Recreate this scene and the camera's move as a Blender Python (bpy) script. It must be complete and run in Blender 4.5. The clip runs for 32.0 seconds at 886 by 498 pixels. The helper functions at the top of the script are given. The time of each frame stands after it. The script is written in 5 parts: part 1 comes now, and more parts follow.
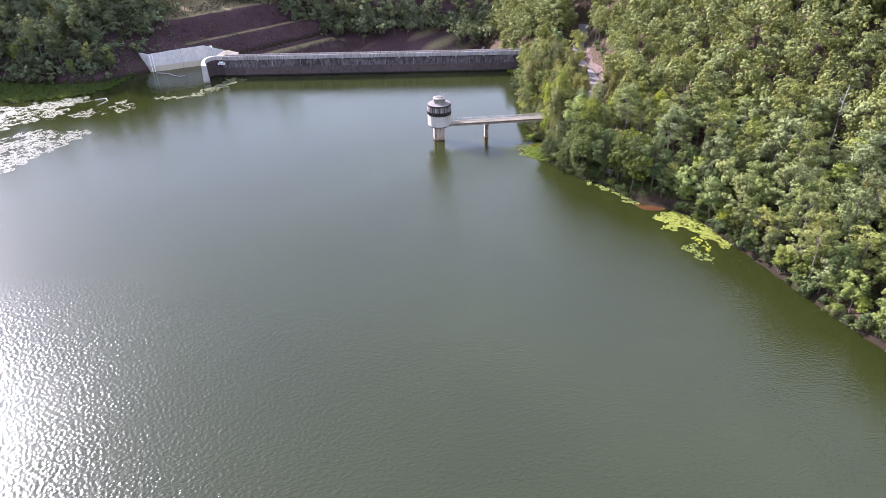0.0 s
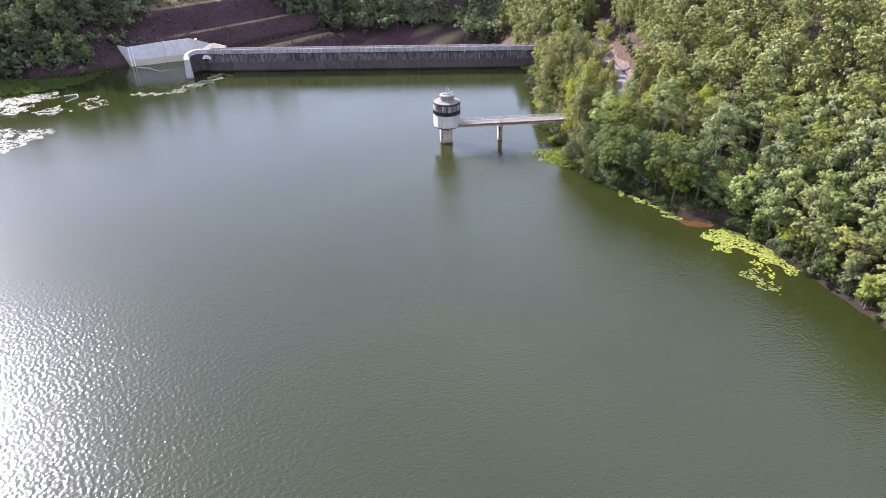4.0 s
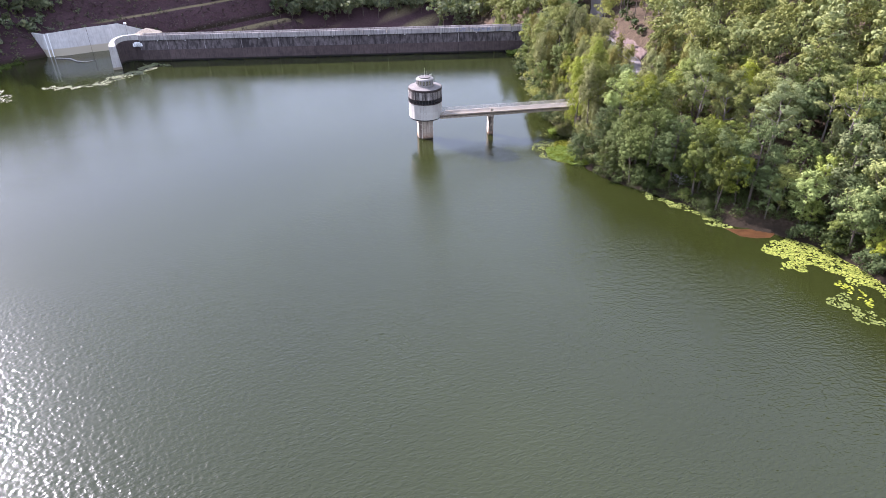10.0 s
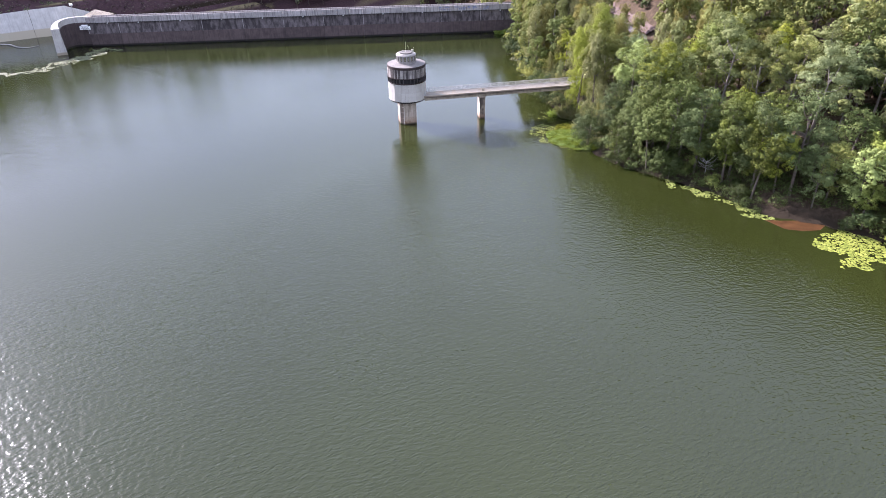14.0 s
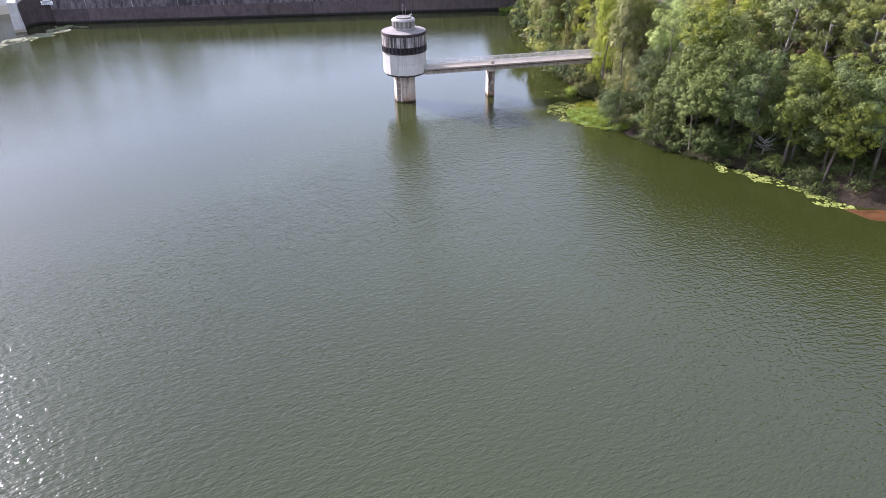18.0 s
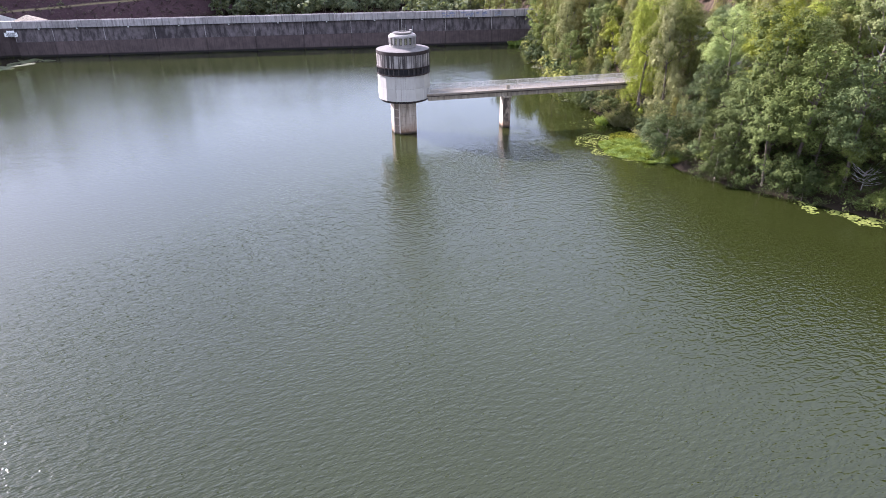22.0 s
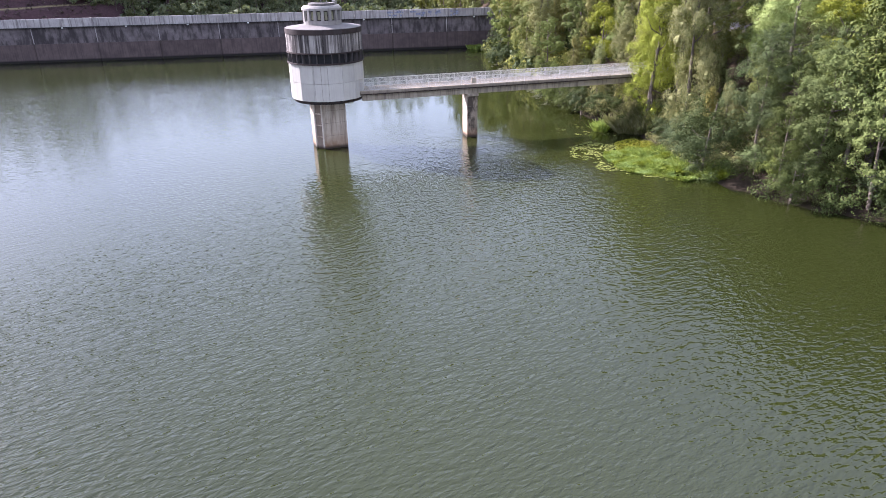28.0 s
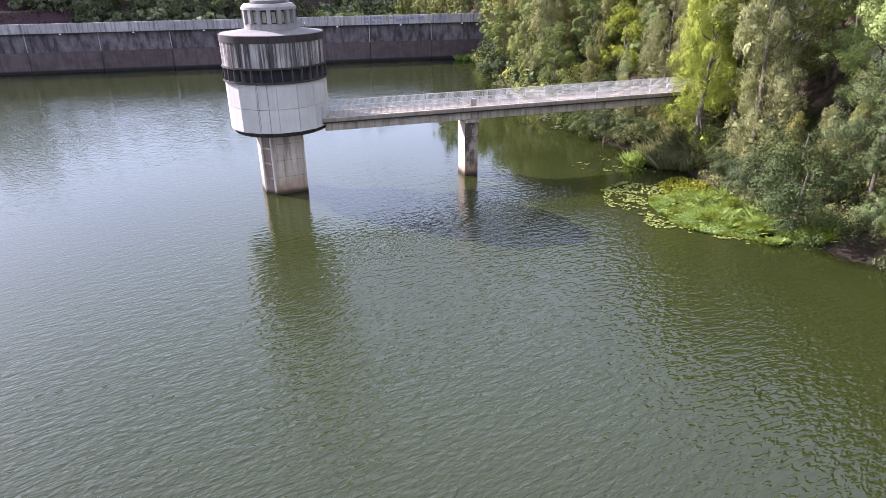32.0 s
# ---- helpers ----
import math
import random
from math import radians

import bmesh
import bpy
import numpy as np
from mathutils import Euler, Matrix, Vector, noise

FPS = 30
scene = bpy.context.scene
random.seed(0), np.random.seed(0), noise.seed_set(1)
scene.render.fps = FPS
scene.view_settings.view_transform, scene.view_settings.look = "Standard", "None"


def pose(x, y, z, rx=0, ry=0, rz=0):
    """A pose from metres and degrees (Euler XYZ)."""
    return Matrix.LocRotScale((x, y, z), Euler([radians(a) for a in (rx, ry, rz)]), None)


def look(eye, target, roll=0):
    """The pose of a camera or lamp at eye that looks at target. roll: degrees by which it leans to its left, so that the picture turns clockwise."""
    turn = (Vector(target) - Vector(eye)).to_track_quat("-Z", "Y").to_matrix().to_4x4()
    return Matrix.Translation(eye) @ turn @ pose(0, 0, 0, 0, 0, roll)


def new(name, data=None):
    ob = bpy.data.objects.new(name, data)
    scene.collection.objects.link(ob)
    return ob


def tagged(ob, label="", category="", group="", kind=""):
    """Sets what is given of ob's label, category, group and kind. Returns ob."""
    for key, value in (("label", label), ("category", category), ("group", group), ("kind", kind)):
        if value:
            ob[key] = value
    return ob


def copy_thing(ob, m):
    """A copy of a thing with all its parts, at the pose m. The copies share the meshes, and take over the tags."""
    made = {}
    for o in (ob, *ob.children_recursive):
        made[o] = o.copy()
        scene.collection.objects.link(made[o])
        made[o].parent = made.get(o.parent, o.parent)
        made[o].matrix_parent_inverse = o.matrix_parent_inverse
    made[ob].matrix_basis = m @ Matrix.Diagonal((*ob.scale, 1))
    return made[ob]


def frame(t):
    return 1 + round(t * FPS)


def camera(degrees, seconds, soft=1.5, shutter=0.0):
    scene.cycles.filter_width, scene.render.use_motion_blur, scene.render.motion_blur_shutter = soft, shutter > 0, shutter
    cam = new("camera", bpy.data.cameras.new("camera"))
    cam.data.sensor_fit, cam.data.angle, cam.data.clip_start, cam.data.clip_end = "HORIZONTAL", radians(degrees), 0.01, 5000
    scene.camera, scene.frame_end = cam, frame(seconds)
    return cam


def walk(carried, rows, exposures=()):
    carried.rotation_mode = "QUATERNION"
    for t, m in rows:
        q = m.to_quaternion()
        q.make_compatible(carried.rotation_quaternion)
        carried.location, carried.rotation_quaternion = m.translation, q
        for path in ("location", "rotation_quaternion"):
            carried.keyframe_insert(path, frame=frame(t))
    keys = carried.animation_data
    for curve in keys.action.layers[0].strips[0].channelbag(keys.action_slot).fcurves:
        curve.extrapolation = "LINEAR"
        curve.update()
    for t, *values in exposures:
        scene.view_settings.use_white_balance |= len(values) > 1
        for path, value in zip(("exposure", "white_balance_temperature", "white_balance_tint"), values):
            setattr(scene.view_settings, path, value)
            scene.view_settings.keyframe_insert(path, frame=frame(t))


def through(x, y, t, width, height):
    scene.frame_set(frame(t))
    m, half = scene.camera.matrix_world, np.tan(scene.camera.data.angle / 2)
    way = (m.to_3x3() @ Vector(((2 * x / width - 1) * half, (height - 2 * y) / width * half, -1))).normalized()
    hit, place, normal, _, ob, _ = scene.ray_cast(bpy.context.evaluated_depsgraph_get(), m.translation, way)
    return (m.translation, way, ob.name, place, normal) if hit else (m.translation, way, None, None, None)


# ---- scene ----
cam = camera(69.3, 32.0, soft=0.78)
EXPOSURE = 2.06
PATH = [
    (0, (6.68, -223.61, 89.33), (6.518, -215.079, 84.112), -1.00),
    (0.5, (6.49, -219.98, 88.03), (6.312, -211.455, 82.812), -0.91),
    (1, (6.33, -216.47, 86.68), (6.150, -207.936, 81.475), -0.83),
    (1.5, (6.11, -213.08, 85.33), (5.930, -204.533, 80.132), -0.76),
    (2, (5.93, -209.73, 83.93), (5.743, -201.178, 78.745), -0.71),
    (2.5, (5.68, -206.41, 82.57), (5.494, -197.856, 77.384), -0.67),
    (3, (5.42, -203.14, 81.14), (5.231, -194.590, 75.969), -0.66),
    (3.5, (5.10, -199.97, 79.65), (4.904, -191.415, 74.485), -0.65),
    (5.5, (3.73, -188.06, 73.67), (3.584, -179.485, 68.532), -0.69),
    (6, (3.53, -185.09, 72.28), (3.429, -176.518, 67.134), -0.71),
    (6.5, (3.36, -182.16, 70.98), (3.294, -173.578, 65.842), -0.72),
    (7, (3.06, -179.27, 69.75), (3.049, -170.694, 64.615), -0.72),
    (7.5, (2.82, -176.39, 68.55), (2.853, -167.812, 63.412), -0.72),
    (8, (2.57, -173.49, 67.35), (2.652, -164.919, 62.206), -0.72),
    (8.5, (2.34, -170.57, 66.20), (2.457, -161.994, 61.056), -0.73),
    (9, (2.06, -167.65, 65.11), (2.218, -159.077, 59.958), -0.72),
    (9.5, (1.88, -164.75, 64.02), (2.069, -156.182, 58.864), -0.73),
    (10, (1.78, -161.94, 62.80), (2.005, -153.377, 57.638), -0.74),
    (10.5, (1.67, -159.26, 61.44), (1.927, -150.697, 56.281), -0.75),
    (11, (1.54, -156.77, 60.16), (1.850, -148.215, 54.996), -0.76),
    (11.5, (1.41, -154.53, 58.89), (1.758, -145.973, 53.730), -0.77),
    (12, (1.32, -152.37, 57.72), (1.705, -143.812, 52.552), -0.79),
    (12.5, (1.21, -150.24, 56.45), (1.636, -141.690, 51.282), -0.79),
    (13, (1.32, -148.07, 55.17), (1.776, -139.524, 49.994), -0.80),
    (13.5, (1.38, -145.85, 53.78), (1.849, -137.316, 48.598), -0.86),
    (14, (1.46, -143.56, 52.30), (1.937, -135.018, 47.114), -0.90),
    (14.5, (1.49, -141.24, 50.79), (1.973, -132.696, 45.614), -0.91),
    (16.5, (0.52, -133.57, 45.77), (1.085, -125.041, 40.581), -0.75),
    (17, (0.56, -131.37, 44.46), (1.119, -122.844, 39.268), -0.71),
    (17.5, (0.64, -129.09, 43.05), (1.197, -120.557, 37.856), -0.72),
    (18, (0.83, -126.65, 41.58), (1.376, -118.118, 36.389), -0.74),
    (18.5, (0.91, -124.03, 40.21), (1.450, -115.504, 35.014), -0.79),
    (19, (0.93, -121.26, 38.87), (1.471, -112.699, 33.726), -0.82),
    (19.5, (1.13, -118.58, 37.53), (1.655, -109.990, 32.443), -0.83),
    (20, (1.23, -116.08, 36.16), (1.753, -107.439, 31.162), -0.83),
    (20.5, (1.21, -113.67, 34.90), (1.737, -104.966, 30.000), -0.80),
    (21, (1.15, -111.22, 33.63), (1.691, -102.428, 28.886), -0.78),
    (21.5, (1.13, -108.78, 32.27), (1.675, -99.886, 27.727), -0.77),
    (22, (1.06, -106.38, 31.08), (1.641, -97.459, 26.589), -0.77),
    (22.5, (1.05, -104.02, 29.72), (1.681, -95.108, 25.232), -0.74),
    (23, (1.00, -101.57, 28.47), (1.712, -92.666, 23.982), -0.73),
    (23.5, (1.08, -99.05, 27.22), (1.900, -90.150, 22.736), -0.75),
    (24, (1.27, -96.46, 25.95), (2.253, -87.578, 21.461), -0.76),
    (24.5, (1.62, -93.74, 24.59), (2.815, -84.888, 20.098), -0.73),
    (25, (2.03, -91.10, 23.40), (3.356, -82.275, 18.892), -0.71),
    (25.5, (2.53, -88.67, 22.26), (3.874, -79.859, 17.737), -0.71),
    (27.5, (4.42, -79.67, 20.53), (5.646, -70.757, 16.171), -0.82),
    (28, (4.87, -77.09, 20.43), (6.082, -68.060, 16.315), -0.82),
    (28.5, (5.18, -74.55, 20.44), (6.396, -65.470, 16.431), -0.76),
    (29, (5.52, -71.89, 20.49), (6.747, -62.813, 16.486), -0.71),
    (29.5, (5.81, -69.34, 20.59), (7.077, -60.269, 16.582), -0.64),
    (30, (5.94, -66.95, 20.60), (7.343, -57.900, 16.594), -0.57),
    (30.5, (6.19, -64.62, 20.54), (7.695, -55.575, 16.550), -0.55),
    (31, (6.34, -62.29, 20.16), (7.845, -53.235, 16.184), -0.55),
    (31.5, (6.58, -59.94, 19.47), (8.075, -50.900, 15.472), -0.63),
    (32, (6.76, -57.64, 18.33), (8.248, -48.598, 14.334), -0.72),
]

walk(cam, [(t, look(e, g, r)) for t, e, g, r in PATH], exposures=[(0.0, EXPOSURE, 5390, 31), (32.0, EXPOSURE, 5390, 31)])

# ---- world and sun ----
SUN_AZ, SUN_EL = -53.0, 31.2          # degrees from +y towards +x, and above the horizon
world = bpy.data.worlds.new("sky")
scene.world = world
world.use_nodes = True
wn, wl = world.node_tree.nodes, world.node_tree.links
wn.clear()
sky = wn.new("ShaderNodeTexSky")
sky.sky_type, sky.sun_disc = "NISHITA", False
sky.sun_elevation, sky.sun_rotation = radians(SUN_EL), radians(SUN_AZ)
sky.air_density, sky.dust_density, sky.ozone_density = 1.0, 1.7, 1.8
wbg, wout = wn.new("ShaderNodeBackground"), wn.new("ShaderNodeOutputWorld")
wbg.inputs["Strength"].default_value = 0.069
wtc, wmap, wno = wn.new("ShaderNodeTexCoord"), wn.new("ShaderNodeMapping"), wn.new("ShaderNodeTexNoise")
wmap.inputs["Scale"].default_value = (1.0, 1.0, 2.6)
wno.inputs["Scale"].default_value, wno.inputs["Detail"].default_value, wno.inputs["Roughness"].default_value = 2.2, 6.0, 0.55
wrp, wmx = wn.new("ShaderNodeValToRGB"), wn.new("ShaderNodeMix")
wrp.color_ramp.elements[0].position, wrp.color_ramp.elements[0].color = 0.36, (0.58, 0.58, 0.58, 1)
wrp.color_ramp.elements[1].position, wrp.color_ramp.elements[1].color = 0.70, (0.86, 0.86, 0.86, 1)
wmx.data_type = "RGBA"
wmx.inputs["B"].default_value = (7.5, 8.12, 7.8, 1)      # thin bright cloud
wl.new(wtc.outputs["Generated"], wmap.inputs["Vector"])
wl.new(wmap.outputs[0], wno.inputs["Vector"])
wl.new(wno.outputs["Fac"], wrp.inputs["Fac"])
wl.new(wrp.outputs["Color"], wmx.inputs["Factor"])
wl.new(sky.outputs[0], wmx.inputs["A"])
wl.new(wmx.outputs["Result"], wbg.inputs["Color"])
wl.new(wbg.outputs[0], wout.inputs["Surface"])
sun_way = Vector((math.sin(radians(SUN_AZ)) * math.cos(radians(SUN_EL)), math.cos(radians(SUN_AZ)) * math.cos(radians(SUN_EL)), math.sin(radians(SUN_EL))))
sun = new("sun", bpy.data.lights.new("sun", "SUN"))
sun.data.energy, sun.data.angle, sun.data.color = 5.0, radians(0.55), (1.0, 0.90, 0.74)
sun.matrix_world = look(sun_way * 400, (0, 0, 0))


# ---- materials ----
def material(name):
    m = bpy.data.materials.new(name)
    m.use_nodes = True
    n = m.node_tree.nodes
    return m, n, m.node_tree.links, n["Principled BSDF"]


def noise_tex(n, l, scale, detail=4.0, rough=0.55, coord="Object", stretch=None, distort=0.0):
    tc, tx = n.new("ShaderNodeTexCoord"), n.new("ShaderNodeTexNoise")
    tx.inputs["Scale"].default_value, tx.inputs["Detail"].default_value = scale, detail
    tx.inputs["Roughness"].default_value, tx.inputs["Distortion"].default_value = rough, distort
    src = tc.outputs[coord]
    if stretch:
        mp = n.new("ShaderNodeMapping")
        mp.inputs["Scale"].default_value = stretch
        l.new(src, mp.inputs["Vector"])
        src = mp.outputs[0]
    l.new(src, tx.inputs["Vector"])
    return tx.outputs["Fac"]


def ramp(n, l, fac, stops):
    r = n.new("ShaderNodeValToRGB")
    e = r.color_ramp.elements
    while len(e) < len(stops):
        e.new(0.5)
    for el, (p, c) in zip(e, stops):
        el.position, el.color = p, (*c, 1) if len(c) == 3 else c
    l.new(fac, r.inputs["Fac"])
    return r.outputs["Color"]


def mixed(n, l, fac, a, b, mode="MIX"):
    m = n.new("ShaderNodeMix")
    m.data_type, m.blend_type = "RGBA", mode
    for sock, v in ((m.inputs["Factor"], fac), (m.inputs["A"], a), (m.inputs["B"], b)):
        if isinstance(v, bpy.types.NodeSocket):
            l.new(v, sock)
        elif isinstance(v, (int, float)):
            sock.default_value = v
        else:
            sock.default_value = (*v, 1)
    return m.outputs["Result"]


def bumped(n, l, bsdf, height, strength, distance):
    b = n.new("ShaderNodeBump")
    b.inputs["Strength"].default_value, b.inputs["Distance"].default_value = strength, distance
    l.new(height, b.inputs["Height"])
    l.new(b.outputs[0], bsdf.inputs["Normal"])
    return b


def concrete(name, light, dark, streaks=0.5, stain=(0.05, 0.045, 0.045), rough=0.9, tide=None, run=(2.6, 0.16), edge=(0.48, 0.64), wash=None):
    """Weathered concrete: cloudy tone, dark vertical runs, fine grain."""
    m, n, l, b = material(name)
    geo = n.new("ShaderNodeNewGeometry")
    def world_noise(scale, detail, stretch):
        mp, tx = n.new("ShaderNodeMapping"), n.new("ShaderNodeTexNoise")
        mp.inputs["Scale"].default_value = stretch
        l.new(geo.outputs["Position"], mp.inputs["Vector"])
        tx.inputs["Scale"].default_value, tx.inputs["Detail"].default_value, tx.inputs["Roughness"].default_value = scale, detail, 0.6
        l.new(mp.outputs[0], tx.inputs["Vector"])
        return tx.outputs["Fac"]
    cloud = world_noise(0.55, 6, (1, 1, 1))
    base = ramp(n, l, cloud, [(0.3, dark), (0.7, light)])
    runs = world_noise(1.0, 5, (run[0], run[0], run[1]))
    rf = ramp(n, l, runs, [(edge[0], (0, 0, 0)), (edge[1], (streaks, streaks, streaks))])
    col = mixed(n, l, rf, base, stain)
    info = n.new("ShaderNodeObjectInfo")
    hsv = n.new("ShaderNodeHueSaturation")
    mr = n.new("ShaderNodeMapRange")
    mr.inputs["To Min"].default_value, mr.inputs["To Max"].default_value = 0.86, 1.12
    l.new(info.outputs["Random"], mr.inputs["Value"])
    l.new(mr.outputs[0], hsv.inputs["Value"])
    l.new(col, hsv.inputs["Color"])
    col = hsv.outputs[0]
    if wash:
        # rusty water marks fading out upwards
        sep3, mr3, mul3 = n.new("ShaderNodeSeparateXYZ"), n.new("ShaderNodeMapRange"), n.new("ShaderNodeMath")
        l.new(geo.outputs["Position"], sep3.inputs[0])
        mr3.inputs["From Min"].default_value, mr3.inputs["From Max"].default_value, mr3.inputs["To Max"].default_value = wash[1], wash[0], 1.7
        l.new(sep3.outputs["Z"], mr3.inputs["Value"])
        mul3.operation, mul3.use_clamp = "MULTIPLY", True
        l.new(mr3.outputs[0], mul3.inputs[0])
        l.new(world_noise(1.1, 5, (1, 1, 0.5)), mul3.inputs[1])
        col = mixed(n, l, mul3.outputs[0], col, wash[2])
    if tide:
        sep, mr2 = n.new("ShaderNodeSeparateXYZ"), n.new("ShaderNodeMapRange")
        l.new(geo.outputs["Position"], sep.inputs[0])
        mr2.inputs["From Min"].default_value, mr2.inputs["From Max"].default_value = tide[0] + 0.35, tide[0]
        l.new(sep.outputs["Z"], mr2.inputs["Value"])
        col = mixed(n, l, mr2.outputs[0], col, tide[1])
    l.new(col, b.inputs["Base Color"])
    b.inputs["Roughness"].default_value = rough
    b.inputs["Specular IOR Level"].default_value = 0.3
    bumped(n, l, b, world_noise(9, 5, (1, 1, 1)), 0.35, 0.03)
    return m


def plain(name, colour, rough=0.6, metal=0.0, grain=30.0, vary=0.25):
    m, n, l, b = material(name)
    f = noise_tex(n, l, grain, 5)
    lo, hi = [c * (1 - vary) for c in colour], [min(1, c * (1 + vary)) for c in colour]
    l.new(ramp(n, l, f, [(0.3, lo), (0.7, hi)]), b.inputs["Base Color"])
    b.inputs["Roughness"].default_value, b.inputs["Metallic"].default_value = rough, metal
    return m


def foliage(name, dark, mid, light, through=0.35, patch=0.0, gloss=(0.72, 0.12)):
    """Leaves: hue by tree and by leaf, with light passing through."""
    m, n, l, b = material(name)
    geo, info = n.new("ShaderNodeNewGeometry"), n.new("ShaderNodeObjectInfo")
    col = ramp(n, l, geo.outputs["Random Per Island"], [(0.0, dark), (0.55, mid), (1.0, light)])
    hsv = n.new("ShaderNodeHueSaturation")
    src = info.outputs["Random"]
    if patch:
        tx = n.new("ShaderNodeTexNoise")
        tx.inputs["Scale"].default_value, tx.inputs["Detail"].default_value = patch, 2
        l.new(geo.outputs["Position"], tx.inputs["Vector"])
        mrp = n.new("ShaderNodeMapRange")
        mrp.inputs["From Min"].default_value, mrp.inputs["From Max"].default_value = 0.32, 0.68
        l.new(tx.outputs["Fac"], mrp.inputs["Value"])
        src = mrp.outputs[0]
    for sock, lo, hi in (("Hue", 0.486, 0.514), ("Value", 0.62, 1.28), ("Saturation", 1.10, 0.80)):
        mr = n.new("ShaderNodeMapRange")
        mr.inputs["To Min"].default_value, mr.inputs["To Max"].default_value = lo, hi
        if sock == "Value":
            mul = n.new("ShaderNodeMath")
            mul.operation, mul.inputs[1].default_value = "MULTIPLY", 7.31
            fr = n.new("ShaderNodeMath")
            fr.operation = "FRACT"
            l.new(src, mul.inputs[0])
            l.new(mul.outputs[0], fr.inputs[0])
            l.new(src if patch else fr.outputs[0], mr.inputs["Value"])
        else:
            l.new(src, mr.inputs["Value"])
        l.new(mr.outputs[0], hsv.inputs[sock])
    l.new(col, hsv.inputs["Color"])
    l.new(hsv.outputs[0], b.inputs["Base Color"])
    b.inputs["Roughness"].default_value, b.inputs["Specular IOR Level"].default_value = gloss
    tr, ms, out = n.new("ShaderNodeBsdfTranslucent"), n.new("ShaderNodeMixShader"), n["Material Output"]
    warm = mixed(n, l, 0.5, hsv.outputs[0], (0.16, 0.20, 0.02))
    l.new(warm, tr.inputs["Color"])
    ms.inputs[0].default_value = through
    l.new(b.outputs[0], ms.inputs[1])
    l.new(tr.outputs[0], ms.inputs[2])
    l.new(ms.outputs[0], out.inputs["Surface"])
    return m


def water_material():
    """Murky green water; the wind roughens the open reach, the lee of the banks and the dam lies calm."""
    m, n, l, b = material("reservoir_water")
    big = noise_tex(n, l, 0.018, 3, 0.5)
    l.new(ramp(n, l, big, [(0.3, (0.0141, 0.0171, 0.0037)), (0.7, (0.0181, 0.0219, 0.0048))]), b.inputs["Base Color"])
    b.inputs["IOR"].default_value = 1.45
    tc = n.new("ShaderNodeTexCoord")
    def wave(scale, stretch, turn, detail, distort):
        rt, mp, tx = n.new("ShaderNodeMapping"), n.new("ShaderNodeMapping"), n.new("ShaderNodeTexNoise")
        rt.inputs["Rotation"].default_value, mp.inputs["Scale"].default_value = (0, 0, radians(-turn)), stretch
        l.new(tc.outputs["Object"], rt.inputs["Vector"])
        l.new(rt.outputs[0], mp.inputs["Vector"])
        tx.inputs["Scale"].default_value, tx.inputs["Detail"].default_value = scale, detail
        tx.inputs["Roughness"].default_value, tx.inputs["Distortion"].default_value = 0.5, distort
        l.new(mp.outputs[0], tx.inputs["Vector"])
        return tx.outputs["Fac"]
    def math_node(op, a, c):
        k = n.new("ShaderNodeMath")
        k.operation = op
        for s, v in zip(k.inputs, (a, c)):
            if isinstance(v, (int, float)):
                s.default_value = v
            else:
                l.new(v, s)
        return k.outputs[0]
    def spread(value, a, b2):
        mr = n.new("ShaderNodeMapRange")
        mr.interpolation_type = "SMOOTHSTEP"
        mr.inputs["From Min"].default_value, mr.inputs["From Max"].default_value = a, b2
        l.new(value, mr.inputs["Value"])
        return mr.outputs[0]
    at = n.new("ShaderNodeSeparateXYZ")
    l.new(tc.outputs["Object"], at.inputs[0])
    lane = math_node("ADD", math_node("MULTIPLY", at.outputs["X"], 0.6), math_node("MULTIPLY", at.outputs["Y"], 0.8))
    fetch = spread(lane, -50, -125)
    breeze = n.new("ShaderNodeMapRange")
    breeze.inputs["To Min"].default_value, breeze.inputs["To Max"].default_value = 0.05, 0.18
    l.new(spread(lane, -55, -120), breeze.inputs["Value"])
    l.new(breeze.outputs[0], b.inputs["Roughness"])
    ripples = wave(2.2, (1, 2.2, 1), 24, 1.2, 0.5)
    chop = wave(1.0, (1, 2.3, 1), 18, 1.0, 0.5)
    glint = wave(1.15, (1.3, 1, 1), 40, 0.0, 0.2)
    gust = ramp(n, l, wave(0.022, (1, 1.6, 1), 30, 3, 1.0), [(0.3, (0.65, 0.65, 0.65)), (0.7, (1, 1, 1))])
    h = math_node("MULTIPLY", ripples, math_node("ADD", 0.074, math_node("MULTIPLY", fetch, -0.026)))
    h = math_node("ADD", h, math_node("MULTIPLY", chop, math_node("ADD", 0.102, math_node("MULTIPLY", fetch, -0.016))))
    h = math_node("ADD", h, math_node("MULTIPLY", glint, math_node("ADD", 0.006, math_node("MULTIPLY", fetch, 0.085))))
    h = math_node("MULTIPLY", h, gust)
    lee = spread(math_node("SUBTRACT", math_node("MULTIPLY", at.outputs["Y"], 0.75), math_node("MULTIPLY", at.outputs["X"], 0.60)), -40, 125)
    shelter = ramp(n, l, lee, [(0.0, (1, 1, 1)), (0.05, (0.62, 0.62, 0.62)), (0.10, (0.23, 0.23, 0.23)), (0.17, (0.115, 0.115, 0.115)), (0.29, (0.20, 0.20, 0.20)), (0.43, (0.31, 0.31, 0.31)), (0.72, (0.28, 0.28, 0.28)), (1.0, (0.20, 0.20, 0.20))])
    h = math_node("MULTIPLY", h, shelter)
    # the wooded east bank keeps a calm strip of water along it
    shore_x = math_node("ADD", at.outputs["X"], math_node("MULTIPLY", at.outputs["Y"], 0.62))
    calm = spread(shore_x, 13, 27)
